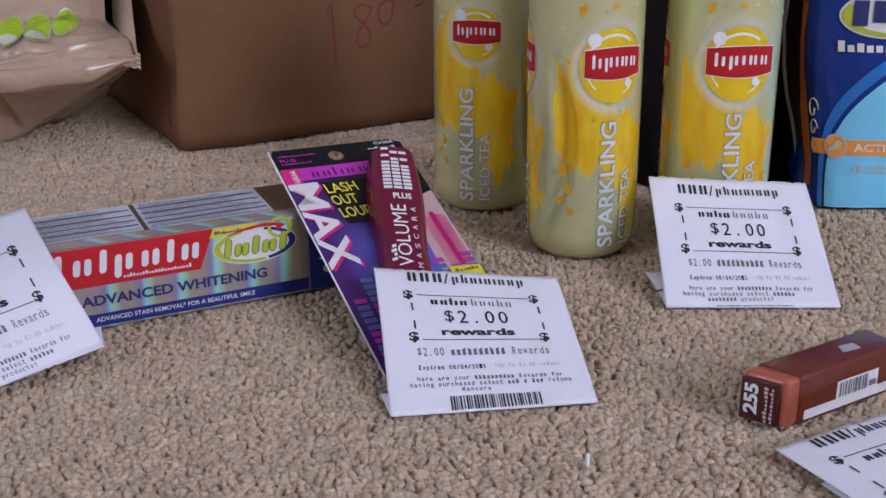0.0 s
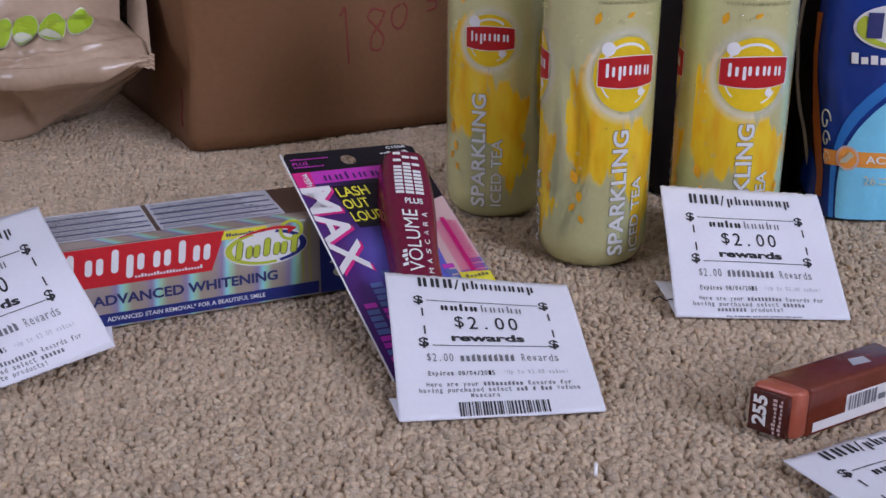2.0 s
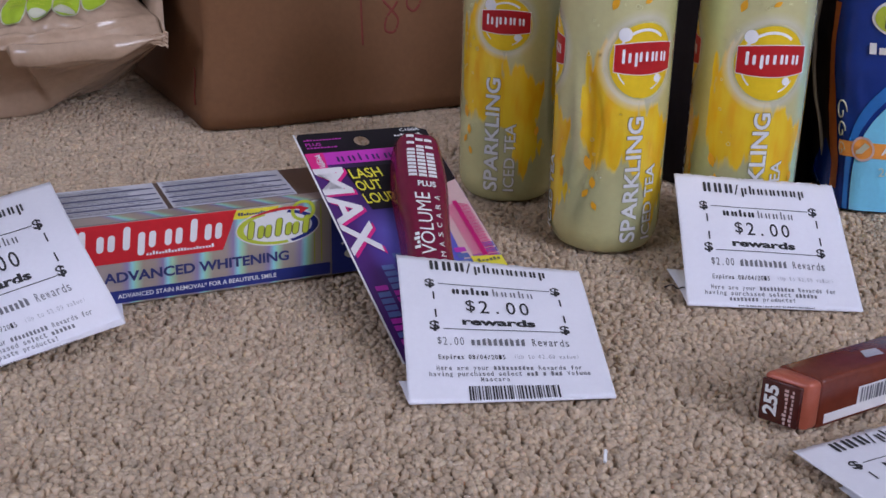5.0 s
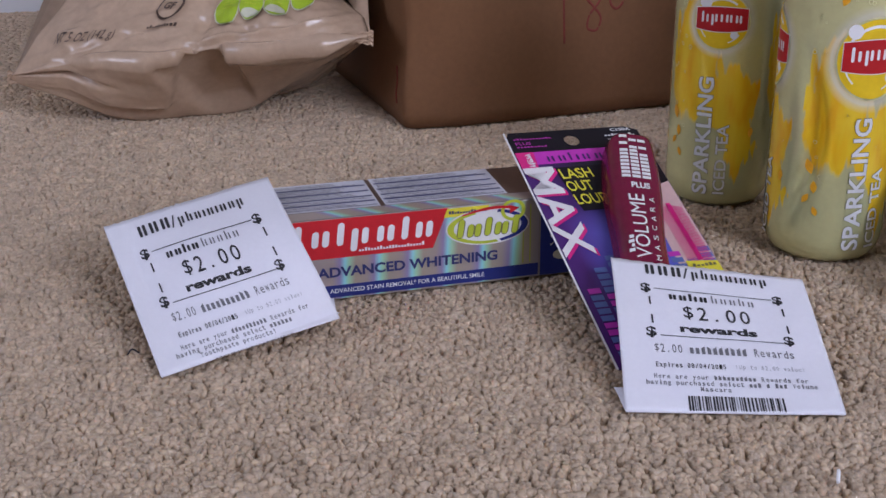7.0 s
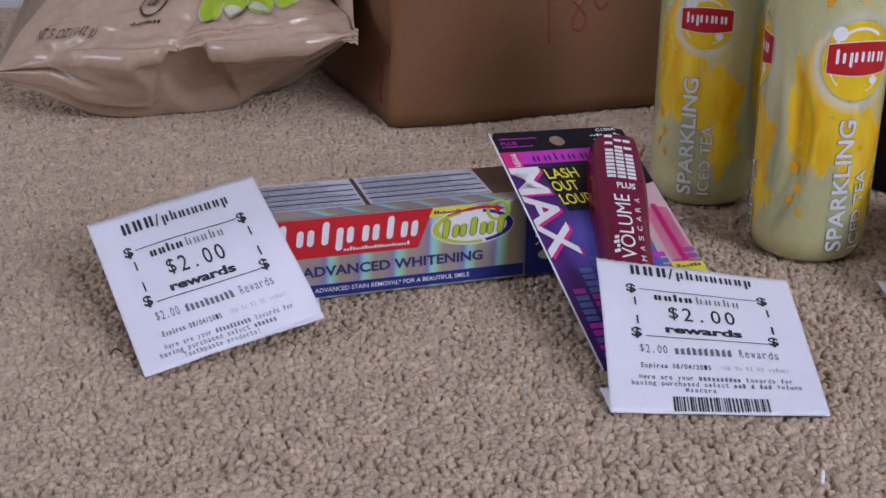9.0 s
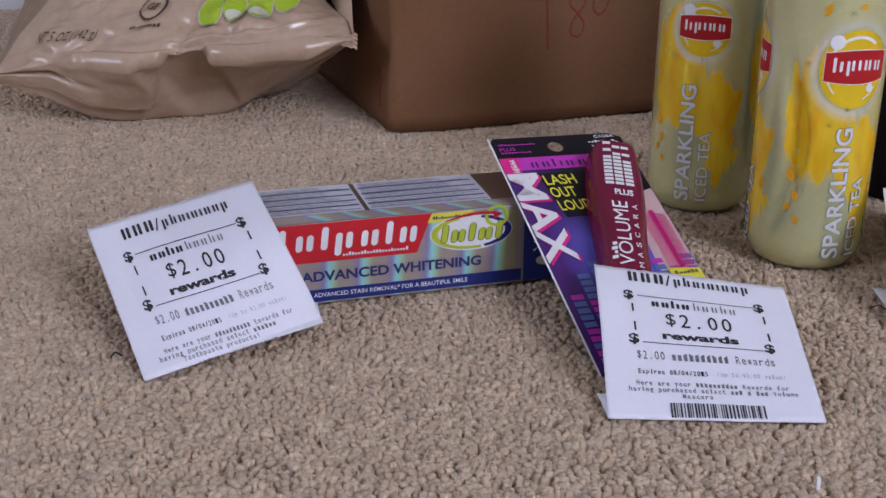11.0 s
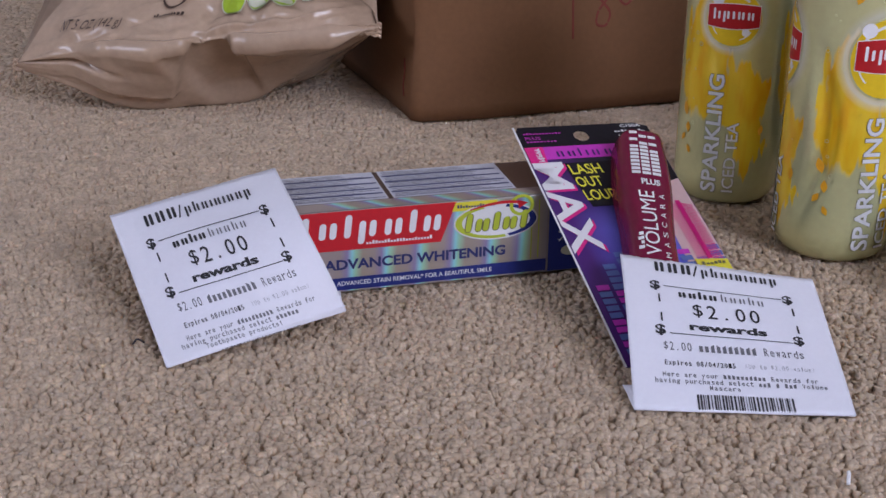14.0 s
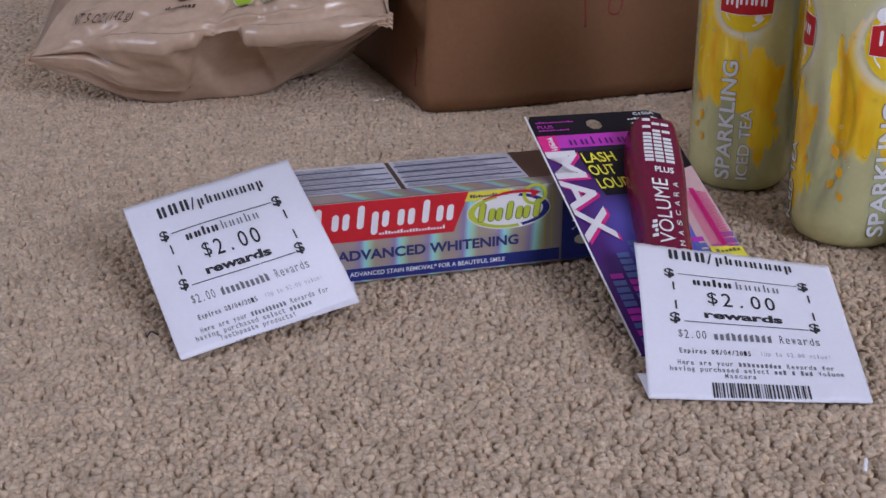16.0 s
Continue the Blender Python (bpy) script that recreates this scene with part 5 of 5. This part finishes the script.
    for k in range(34):
        v = 0.0615 + k * 0.0011
        for sgn in (-1, 1):
            ngon(bm, f, [(0.0624, v), (0.0624 + sgn * 0.0062, v + 0.0022), (0.0624 + sgn * 0.0062, v + 0.0026), (0.0624, v + 0.0006)], 0.0008)
    part("brush_print", bm, "hot_pink", c, "pink brush picture")
    bm = bmesh.new()
    ngon(bm, f, [(0.0545, 0.0985), (0.0698, 0.1000), (0.0698, 0.1090), (0.0545, 0.1090)], 0.0010)
    yel = part("yellow_strip", bm, "yellow_tag", c, "yellow strip")
    bm = bmesh.new()
    bars(bm, f, 0.0565, 0.1030, 0.0120, -0.0020, 0.0014, 6, rng)
    part("strip_print", bm, "outline", c)

    # the tube lies aslant over the card under clear film
    A, B = Vector((0.0570, 0.0185)), Vector((0.0228, 0.1270))
    axis = (B - A)
    length = axis.length
    axis.normalize()
    side = Vector((axis.y, -axis.x))
    if side.x < 0:
        side = -side

    def half(t):
        """Half the tube's width along its length: shoulders, waist and swell."""
        base = 0.0122 - 0.0011 * math.cos(t * 2 * math.pi * 1.25 + 0.6)
        return base * min(1.0, (0.25 + 10 * t) ** 0.5, (0.25 + 14 * (1 - t)) ** 0.5)

    def ft(a, t, h=0.0):
        """a: across, -1 to 1; t: along; a rounded crown over the card."""
        r = half(t)
        p = A + axis * (t * length) + side * (a * r)
        crown = 0.0150 * (1 - abs(a) ** 4.5) ** (1 / 2.6)
        end = min(1.0, t * 16, (1 - t) * 16) ** 0.5
        return f(p.x, p.y, 0.0006 + crown * end + h)

    bm = bmesh.new()
    cols = [math.sin(k) for k in steps(-math.pi / 2, math.pi / 2, 28)]
    quad_grid(bm, lambda t, a, h=0.0: ft(a, t, h), steps(0.0, 1.0, 60), lambda t: cols, 0.0)
    tube = part("mascara_tube", bm, "burgundy", c, "glossy burgundy mascara tube")
    for col in range(3):
        for row in range((0, 1, 3)[col], 14):
            if (row, col) in ((1, 0), (3, 0), (5, 0), (2, 1), (4, 1), (4, 2), (6, 2)):
                continue
            t = 0.030 + row * 0.0240
            a = -0.58 + col * 0.36
            bm = bmesh.new()
            quad_grid(bm, lambda q, b, h=0.0: ft(b, q, h), steps(t, t + 0.0175, 1), lambda q: steps(a, a + 0.30, 3), 0.0003)
            part("equalizer_block", bm, "card_back", tube)

    fl = lambda u, v, h=0.0: ft(u, v, h)
    for text, u0, v0, w, hh, turn, bold in (("PLUS", -0.30, 0.425, 0.66, -0.036, 0, 0.03), ("VOLUME", 0.10, 0.835, -0.370, 0.58, 90, 0.0), ("MASCARA", 0.46, 0.84, -0.375, 0.20, 90, 0.0)):
        bm = bmesh.new()
        if text == "MASCARA":
            for k, letter in enumerate(text):
                word(bm, fl, letter, u0, v0 - k * 0.056, -0.028, hh, 0.0004, turn=90, bold=0.0)
        else:
            word(bm, fl, text, u0, v0, w, hh, 0.0004, turn=turn, bold=bold)
        part("tube_lettering", bm, "white", tube, "white tube lettering")
    bm = bmesh.new()
    bars(bm, fl, -0.52, 0.80, -0.10, 0.20, 0.0004, 4, rng, turn=90)
    part("tube_bars", bm, "white", tube, kind="stuff")
    return c


mascara()


# ---- lip colour box ----
LIP_O = Vector((0.1252, 0.3775, 0.0006))
LIP_X = Vector((math.cos(radians(31)), math.sin(radians(31)), 0))
LIP_Y = Vector((-LIP_X.y, LIP_X.x, 0))


def lip_box():
    c = thing("lip_colour_box", LIP_O + LIP_X * 0.03, "glossy copper-brown lip colour box with a white barcode", "cosmetics")
    W, H, L = 0.0175, 0.0208, 0.062
    fo = flat_map(LIP_O, LIP_X, LIP_Y)

    def f(u, v, h=0.0):
        return fo(u - 0.42 * v * max(0.0, 1 - u / 0.03), v, h)

    part("box_body", box_bm(f, 0.007, L, 0, W, 0, H, 0.0018, 3), "lip", c)
    part("end_collar", box_bm(f, 0.0012, 0.0085, 0.0004, W - 0.0004, 0.0003, H - 0.0004, 0.0022, 3), "lip_end", c, "salmon copper end collar")
    part("end_cap", box_bm(f, 0.0, 0.0020, 0.0024, W - 0.0012, 0.0010, H - 0.0026, 0.0004, 2), "lip_dark", c, "dark maroon end label")
    fe = lambda u, v, h=0.0: f(-h, W - u, v)
    bm = bmesh.new()
    word(bm, fe, "255", 0.0078, 0.0040, 0.0125, 0.0050, 0.0003, turn=90, bold=0.04)
    part("shade_number", bm, "white", c, "white shade number")
    bm = bmesh.new()
    rng = random.Random(6)
    bars(bm, fe, 0.0112, 0.0018, 0.015, 0.0014, 0.0003, 9, rng, turn=90)
    bars(bm, fe, 0.0132, 0.0018, 0.015, 0.0012, 0.0003, 9, rng, turn=90)
    part("end_print", bm, "pale_pink", c, kind="stuff")
    fs = lambda u, v, h=0.0: f(u, -h, v)
    bm = bmesh.new()
    ngon(bm, fs, [(0.0100, 0.0022), (0.0560, 0.0022), (0.0560, 0.0062), (0.0100, 0.0062)], 0.0002)
    ngon(bm, fs, [(0.0270, 0.0062), (0.0500, 0.0062), (0.0500, 0.0135), (0.0270, 0.0135)], 0.0002)
    part("white_label", bm, "card_back", c, "white label strip")
    bm = bmesh.new()
    x = 0.0285
    while x < 0.0440:
        w = rng.choice((0.0005, 0.0009, 0.0014))
        ngon(bm, fs, [(x, 0.0066), (x + w, 0.0066), (x + w, 0.0128), (x, 0.0128)], 0.0004)
        x += w + rng.choice((0.0005, 0.0008))
    ngon(bm, fs, [(0.0450, 0.0070), (0.0490, 0.0070), (0.0490, 0.0095), (0.0450, 0.0095)], 0.0004)
    part("barcode", bm, "ink_grey", c, "printed barcode")
    bm = bmesh.new()
    ngon(bm, lambda u, v, h=0.0: f(u, v, H + h), [(0.0360, 0.0060), (0.0450, 0.0050), (0.0460, 0.0100), (0.0385, 0.0110)], 0.0002)
    part("top_mark", bm, "ink_pale", c, "pale silver mark")
    # clear and gold end with a white rim
    def round_end(u0, u1, r, name, kind, label):
        bm = bmesh.new()
        seg = 28
        rows = [[bm.verts.new(fo(u, W / 2 - 0.002 + q * math.cos(2 * math.pi * k / seg), 0.0092 + q * math.sin(2 * math.pi * k / seg))) for k in range(seg)] for u, q in ((u0, r * 0.85), (u0 + 0.001, r), (u1 - 0.001, r), (u1, r * 0.85))]
        for a, b in zip(rows, rows[1:]):
            for k in range(seg):
                bm.faces.new((a[k], a[(k + 1) % seg], b[(k + 1) % seg], b[k]))
        bm.faces.new(rows[0])
        bm.faces.new(rows[-1][::-1])
        bmesh.ops.recalc_face_normals(bm, faces=bm.faces)
        part(name, bm, kind, c, label)

    round_end(L + 0.0005, L + 0.003, 0.0092, "rim", "white", "white rim")
    round_end(L + 0.0032, L + 0.022, 0.0084, "tube_end", "gold", "olive gold tube end")
    return c


lip_box()


# ---- printed reward coupons ----
def coupon(tl, tr, bl, br, bow, seed, product, flap, label, curl=0.0, spread=1.0, arch=(0, 0, 0), under=0.058, drop=0.0, belly=0.0):
    """A folded till coupon; the four corners of its upper leaf, with a lower leaf folded under along flap."""
    tl, tr, bl, br = (Vector(p) for p in (tl, tr, bl, br))
    wide = ((tr - tl).length + (br - bl).length) / 2
    tall = ((bl - tl).length + (br - tr).length) / 2
    n = (tr - tl).cross(tl - bl).normalized()
    c = thing("reward_coupon", (bl + br) / 2, label, "coupon", "reward coupons")
    rng = random.Random(seed)

    def f(u, v, h=0.0):
        a, b = u / wide, v / tall
        p = tl.lerp(tr, a).lerp(bl.lerp(br, a), b)
        lift = bow * math.sin(math.pi * min(1, max(0, b))) * (0.6 + 0.4 * math.cos(math.pi * a)) + 0.0005 * noise.noise(Vector((a * 3 + seed, b * 3, 0.3)))
        tip = curl * max(0.0, b - 0.85) * max(0.0, a - 0.2)
        return p + n * (lift + h - tip) + Vector(arch) * (math.sin(math.pi * min(1, max(0, b))) * min(1, max(0, (a - 0.1) / 0.5)))

    torn = [0.0009 * noise.noise(Vector((k * 0.9, seed * 5.1, 2))) for k in range(61)]

    def columns(u):
        k = min(60, max(0, round(u / wide * 60)))
        return [torn[k]] + steps(tall / 30, tall, 29)

    part("upper_leaf", sheet(f, steps(0, wide, 60), columns, 0.00018), "paper", c)
    # lower leaf
    fx = (br - bl)
    fd = Vector(flap)

    def g(u, v, h=0.0):
        p = bl + fx * (u / wide) + fd * (v + 0.0006)
        p.z = p.z * (1 - min(1, v / 0.02)) + 0.0004 + 0.0007 * min(1, v / 0.01) * (1 + math.sin(v * 90 + u * 40))
        return p + UP * h

    part("lower_leaf", sheet(g, steps(0, wide, 16), lambda u: steps(0.0, under, 16), 0.00018), "paper", c)
    fold = [f(u, tall - 0.0002, -0.0004) for u in steps(0.0003, wide - 0.0003, 24)]
    part("fold", tube_bm(fold, 0.0004, 6), "paper", c)
    H = 0.00022
    X = wide / 0.080
    FX = lambda u, v, h=0.0: f(u * X, -v * spread + drop + belly * math.sin(math.pi * min(1, -v / 0.085)), h)  # page metres, v up from the top edge
    kinds = {"ink": "printed black line", "ink_grey": "dark grey fine print", "ink_pale": "faint fine print"}

    def say(text, u, v, w, hh, ink="ink", bold=0.0):
        bm = bmesh.new()
        word(bm, FX, text, u, v, w, hh, H, bold=bold)
        part("printed_word", bm, ink, c, kinds[ink])

    def shapes(pattern, u, v, w, hh, stroke, ink="ink"):
        bm = bmesh.new()
        marks(bm, FX, pattern, u, v, w, hh, H, stroke)
        part("printed_name", bm, ink, c, kinds[ink], kind="stuff")

    def typed(text, u, v, w, hh, ink="ink", bold=-0.004):
        """Even-pitch printer type; # stands for a blotted letter."""
        bm = bmesh.new()
        pitch = w / len(text)
        for k, letter in enumerate(text):
            if letter == " ":
                continue
            x, lo, tall_part, part_wide = u + pitch * (k + 0.15), v, 1.0, 0.68
            if letter in "acemnorsuvwxzgpqy#":
                tall_part = 0.72
            if letter in "gpqy":
                lo, tall_part = v - 0.24 * hh, 0.96
            if letter in ".,":
                tall_part, part_wide, x = 0.17, 0.20, x + pitch * 0.2
            if letter in "il!()":
                part_wide, x = 0.32, x + pitch * 0.18
            if letter == "#":
                quad_grid(bm, FX, (x, x + pitch * 0.60), lambda q: (lo, lo + hh * tall_part * rng.choice((1.0, 1.0, 1.35))), H)
            else:
                word(bm, FX, letter, x, lo, pitch * part_wide, hh * tall_part, H, bold=bold)
        part("printed_line", bm, ink, c, kinds[ink], kind="stuff")

    # heading as plain shapes
    shapes("O O O", 0.0132, -0.0078, 0.0158, 0.0043, 0.38)
    bm = bmesh.new()
    ngon(bm, FX, [(0.0292, -0.0084), (0.0299, -0.0084), (0.0316, -0.0018), (0.0309, -0.0018)], H)
    part("slash", bm, "ink", c)
    shapes("p d o i o i o o p", 0.0324, -0.0076, 0.0318, 0.0040, 0.28)
    for v in (-0.0166, -0.0428):
        bm = bmesh.new()
        band(bm, FX, 0.0162, 0.0640, v, v + 0.00042, H, 16, 1)
        part("rule", bm, "ink", c)
    for u in (0.0112, 0.0648):
        say("$", u - 0.0005, -0.0196, 0.0041, 0.0058, bold=0.03)
        say("$", u - 0.0005, -0.0442, 0.0041, 0.0058, bold=0.03)
        for lo, hi in ((-0.0262, -0.0216), (-0.0366, -0.0320)):
            bm = bmesh.new()
            ngon(bm, FX, [(u + 0.0022, lo), (u + 0.0029, lo), (u + 0.0029, hi), (u + 0.0022, hi)], H)
            part("tick", bm, "ink", c)
    shapes("o o l i o", 0.0215, -0.0222, 0.0160, 0.0032, 0.34)
    shapes("d o o d o", 0.0385, -0.0222, 0.0180, 0.0032, 0.20, "ink_grey")
    typed("$2.00", 0.0258, -0.0330, 0.0282, 0.0076, bold=0.004)
    say("rewards", 0.0243, -0.0402, 0.0302, 0.0042, bold=0.040)
    typed("$2.00 ########## Rewards", 0.0130, -0.0512, 0.0540, 0.0042, "ink_grey", 0.0)
    typed("Expires 08/04/2015", 0.0128, -0.0586, 0.0270, 0.0024, "ink", 0.006)
    typed("(Up to $2.00 value)", 0.0430, -0.0582, 0.0265, 0.0022, "ink_pale")
    typed("Here are your ########## Rewards for", 0.0116, -0.0642, 0.0580, 0.0023, "ink_grey", 0.012)
    typed("having purchased select " + ("######" if seed != 2 else "### # ### Volume"), 0.0085, -0.0672, 0.0520 if seed != 2 else 0.0640, 0.0023, "ink_grey", 0.012)
    typed(product, 0.0340 - 0.0008 * len(product), -0.0700, 0.0017 * len(product), 0.0022, "ink_grey", 0.012)
    ink, grey = bmesh.new(), bmesh.new()
    x = 0.0235
    while x < 0.0582:
        w = rng.choice((0.00025, 0.0004, 0.0007))
        lo = -min(0.0790, (tall - drop) / spread - 0.0002)
        if lo < -0.0725:
            band(ink if w > 0.0003 else grey, FX, x, x + w, lo, -0.0722, H, 1, 4)
        x += w + rng.choice((0.0003, 0.0004, 0.0007))
    part("barcode", ink, "ink", c, "black printed barcode", kind="stuff")
    part("barcode_thin", grey, "ink_grey", c, "thin barcode lines", kind="stuff")
    return c


coupon((-0.2568, 0.4648, 0.0356), (-0.1921, 0.5063, 0.0490), (-0.2030, 0.3925, 0.0008), (-0.1423, 0.4411, 0.0109), 0.0012, 1, "Toothpaste products!", (-0.30, 0.90, 0.0), "white till coupon leaning on the toothpaste carton", 0.02, 1.22, (0.0045, -0.0158, 0.0068), 0.045, 0.0048, 0.0020)
coupon((-0.0299, 0.4655, 0.0331), (0.0502, 0.4765, 0.0235), (-0.0207, 0.3920, 0.0010), (0.0598, 0.4021, 0.0010), 0.0018, 2, "Mascara", (-0.27, 0.96, 0.0), "white till coupon propped on the mascara card", 0.0, 1.0, under=0.017, drop=0.0)
coupon((0.1044, 0.5617, 0.0437), (0.1854, 0.5650, 0.0381), (0.1033, 0.4941, 0.0010), (0.1838, 0.4920, 0.0010), 0.0010, 3, "######## products!", (-0.05, 1.0, 0.0), "white till coupon leaning against the cans", 0.0, 1.07, under=0.045, drop=0.0028)
coupon((0.1167, 0.3597, 0.0045), (0.1890, 0.3940, 0.0060), (0.1530, 0.2900, 0.0012), (0.2250, 0.3240, 0.0012), 0.0012, 4, "######## products!", (-0.42, 0.90, 0.0), "white till coupon lying before the lip colour box")


# ---- lint on the carpet ----
def lint(name, pts, r, kind, label):
    t = thing(name, Vector(pts[0]), label, "lint", kind="")
    part("fibre", tube_bm(smooth_line(pts, 6), r, 5), kind, t)


lint("dark_fibre", [(0.0955, 0.5120, 0.002), (0.0985, 0.5105, 0.004), (0.1010, 0.5085, 0.003), (0.1035, 0.5100, 0.003), (0.1050, 0.5125, 0.002)], 0.0003, "fibre", "curled dark fibre lying on the carpet")
lint("dark_fibre", [(-0.2245, 0.4090, 0.001), (-0.2229, 0.4105, 0.003), (-0.2205, 0.4118, 0.001)], 0.0004, "fibre", "tiny dark crumb lying on the carpet")
lint("white_fibre", [(0.0500, 0.3540, 0.001), (0.0505, 0.3580, 0.003), (0.0512, 0.3610, 0.001)], 0.0007, "white_fibre", "tiny white fleck lying on the carpet")

# ---- carpet pile ----
def carpet_pile():
    """Cut tufts of twisted yarn, each a leaning plug with a rounded tip, denser towards the viewer."""
    rs = np.random.RandomState(5)
    spots = []
    for y0, y1, x0, x1, gap in ((0.24, 0.62, -0.42, 0.34, 0.0024), (0.62, 0.86, -0.62, 0.40, 0.0028), (0.86, 1.36, -0.95, 0.10, 0.0042)):
        nx, ny = int((x1 - x0) / gap), int((y1 - y0) / (gap * 0.87))
        gx, gy = np.meshgrid(np.arange(nx), np.arange(ny))
        px = x0 + (gx + 0.5 * (gy % 2)) * gap + rs.normal(0, gap * 0.42, gx.shape)
        py = y0 + gy * gap * 0.87 + rs.normal(0, gap * 0.42, gx.shape)
        # leave out what lies outside the view's wedge
        keep = (px > -0.64 * py - 0.06) & (px < 0.40 * py + 0.06) & (px * -RX.y + py * RX.x < BACK - 0.02)
        spots.append(np.stack([px[keep], py[keep], np.full(keep.sum(), gap)], 1))
    s = np.concatenate(spots)
    n = len(s)
    seg, lev = 5, 3
    gap = s[:, 2]
    # tufts gather into small clumps: each leans to the nearest clump's middle
    cell = 0.0070
    jit = rs.rand(400, 400, 2) * 0.9 + 0.05
    ci, cj = np.floor(s[:, 0] / cell).astype(int), np.floor(s[:, 1] / cell).astype(int)
    best = np.full(n, 9.0)
    aim = s[:, :2].copy()
    for di in (-1, 0, 1):
        for dj in (-1, 0, 1):
            o = jit[(ci + di) % 400, (cj + dj) % 400]
            c = np.stack([(ci + di + o[:, 0]) * cell, (cj + dj + o[:, 1]) * cell], 1)
            d = np.hypot(*(c - s[:, :2]).T)
            near = d < best
            best[near] = d[near]
            aim[near] = c[near]
    size = 0.75 + 0.50 * rs.rand(n)
    tall = 0.0080 * (0.86 + 0.17 * rs.rand(n) - 0.10 * np.minimum(1, best / (0.62 * cell)) ** 2)
    wild = rs.rand(n) * 2 * np.pi
    tip = (aim - s[:, :2]) * (0.05 + 0.25 * rs.rand(n))[:, None] + np.stack([np.cos(wild), np.sin(wild)], 1) * (gap * (0.2 + 0.9 * rs.rand(n)))[:, None]
    spin = rs.rand(n) * 2 * np.pi
    verts = np.zeros((n, seg * lev + 1, 3), np.float32)
    for j, (t, r) in enumerate(((0.0, 0.70), (0.58, 0.92), (0.90, 0.66))):
        for k in range(seg):
            a = spin + 2 * np.pi * k / seg + 0.6 * j
            rr = gap * r * size * (0.7 + 0.6 * rs.rand(n))
            verts[:, j * seg + k, 0] = s[:, 0] + tip[:, 0] * t * t + np.cos(a) * rr
            verts[:, j * seg + k, 1] = s[:, 1] + tip[:, 1] * t * t + np.sin(a) * rr
            verts[:, j * seg + k, 2] = -0.0080 + tall * t + (rs.rand(n) - 0.5) * 0.0007
    verts[:, -1, 0] = s[:, 0] + tip[:, 0]
    verts[:, -1, 1] = s[:, 1] + tip[:, 1]
    verts[:, -1, 2] = -0.0080 + tall
    quads, tris = [], []
    for j in range(lev - 1):
        for k in range(seg):
            m = (k + 1) % seg
            quads.append((j * seg + k, j * seg + m, (j + 1) * seg + m, (j + 1) * seg + k))
    top = (lev - 1) * seg
    tris = [(top + k, top + (k + 1) % seg, seg * lev) for k in range(seg)]
    step = (np.arange(n) * (seg * lev + 1))[:, None, None]
    q = (np.array(quads)[None] + step).reshape(-1, 4)
    t = (np.array(tris)[None] + step).reshape(-1, 3)
    # loose fibres that fray out of the tips
    pick = np.concatenate([rs.permutation(np.nonzero(s[:, 1] < 0.72)[0])] * 2)
    m = len(pick)
    lean = rs.rand(m) * 2 * np.pi
    way = np.stack([np.cos(lean), np.sin(lean)], 1)
    side = np.stack([-way[:, 1], way[:, 0]], 1)
    root = s[pick, :2] + tip[pick] * 0.8 + rs.normal(0, 0.0006, (m, 2))
    reach = (0.0012 + 0.0022 * rs.rand(m))[:, None]
    thick = (0.00020 + 0.00022 * rs.rand(m))[:, None]
    hair = np.zeros((m, 3, 3), np.float32)
    hair[:, 0, :2], hair[:, 1, :2], hair[:, 2, :2] = root - side * thick, root + side * thick, root + way * reach
    high = -0.0080 + tall[pick] * (0.80 + 0.15 * rs.rand(m))
    hair[:, 0, 2] = hair[:, 1, 2] = high
    hair[:, 2, 2] = high + 0.0004 + 0.0011 * rs.rand(m)
    t = np.concatenate([t, n * (seg * lev + 1) + np.arange(m * 3).reshape(-1, 3)])
    me = bpy.data.meshes.new("carpet_pile")
    me.vertices.add(n * (seg * lev + 1) + m * 3)
    me.vertices.foreach_set("co", np.concatenate([verts.reshape(-1), hair.reshape(-1)]))
    loops = np.concatenate([q.reshape(-1), t.reshape(-1)])
    me.loops.add(len(loops))
    me.loops.foreach_set("vertex_index", loops.astype(np.int32))
    starts = np.concatenate([np.arange(len(q)) * 4, len(q) * 4 + np.arange(len(t)) * 3])
    me.polygons.add(len(starts))
    me.polygons.foreach_set("loop_start", starts.astype(np.int32))
    me.polygons.foreach_set("use_smooth", np.ones(len(starts), bool))
    me.update()
    me.validate()
    me.materials.append(M["carpet"])
    ob = new("carpet_pile", me)
    ob.parent = bpy.data.objects["floor"]
    return tagged(ob, "soft beige cut pile tufts", kind="stuff")


carpet_pile()
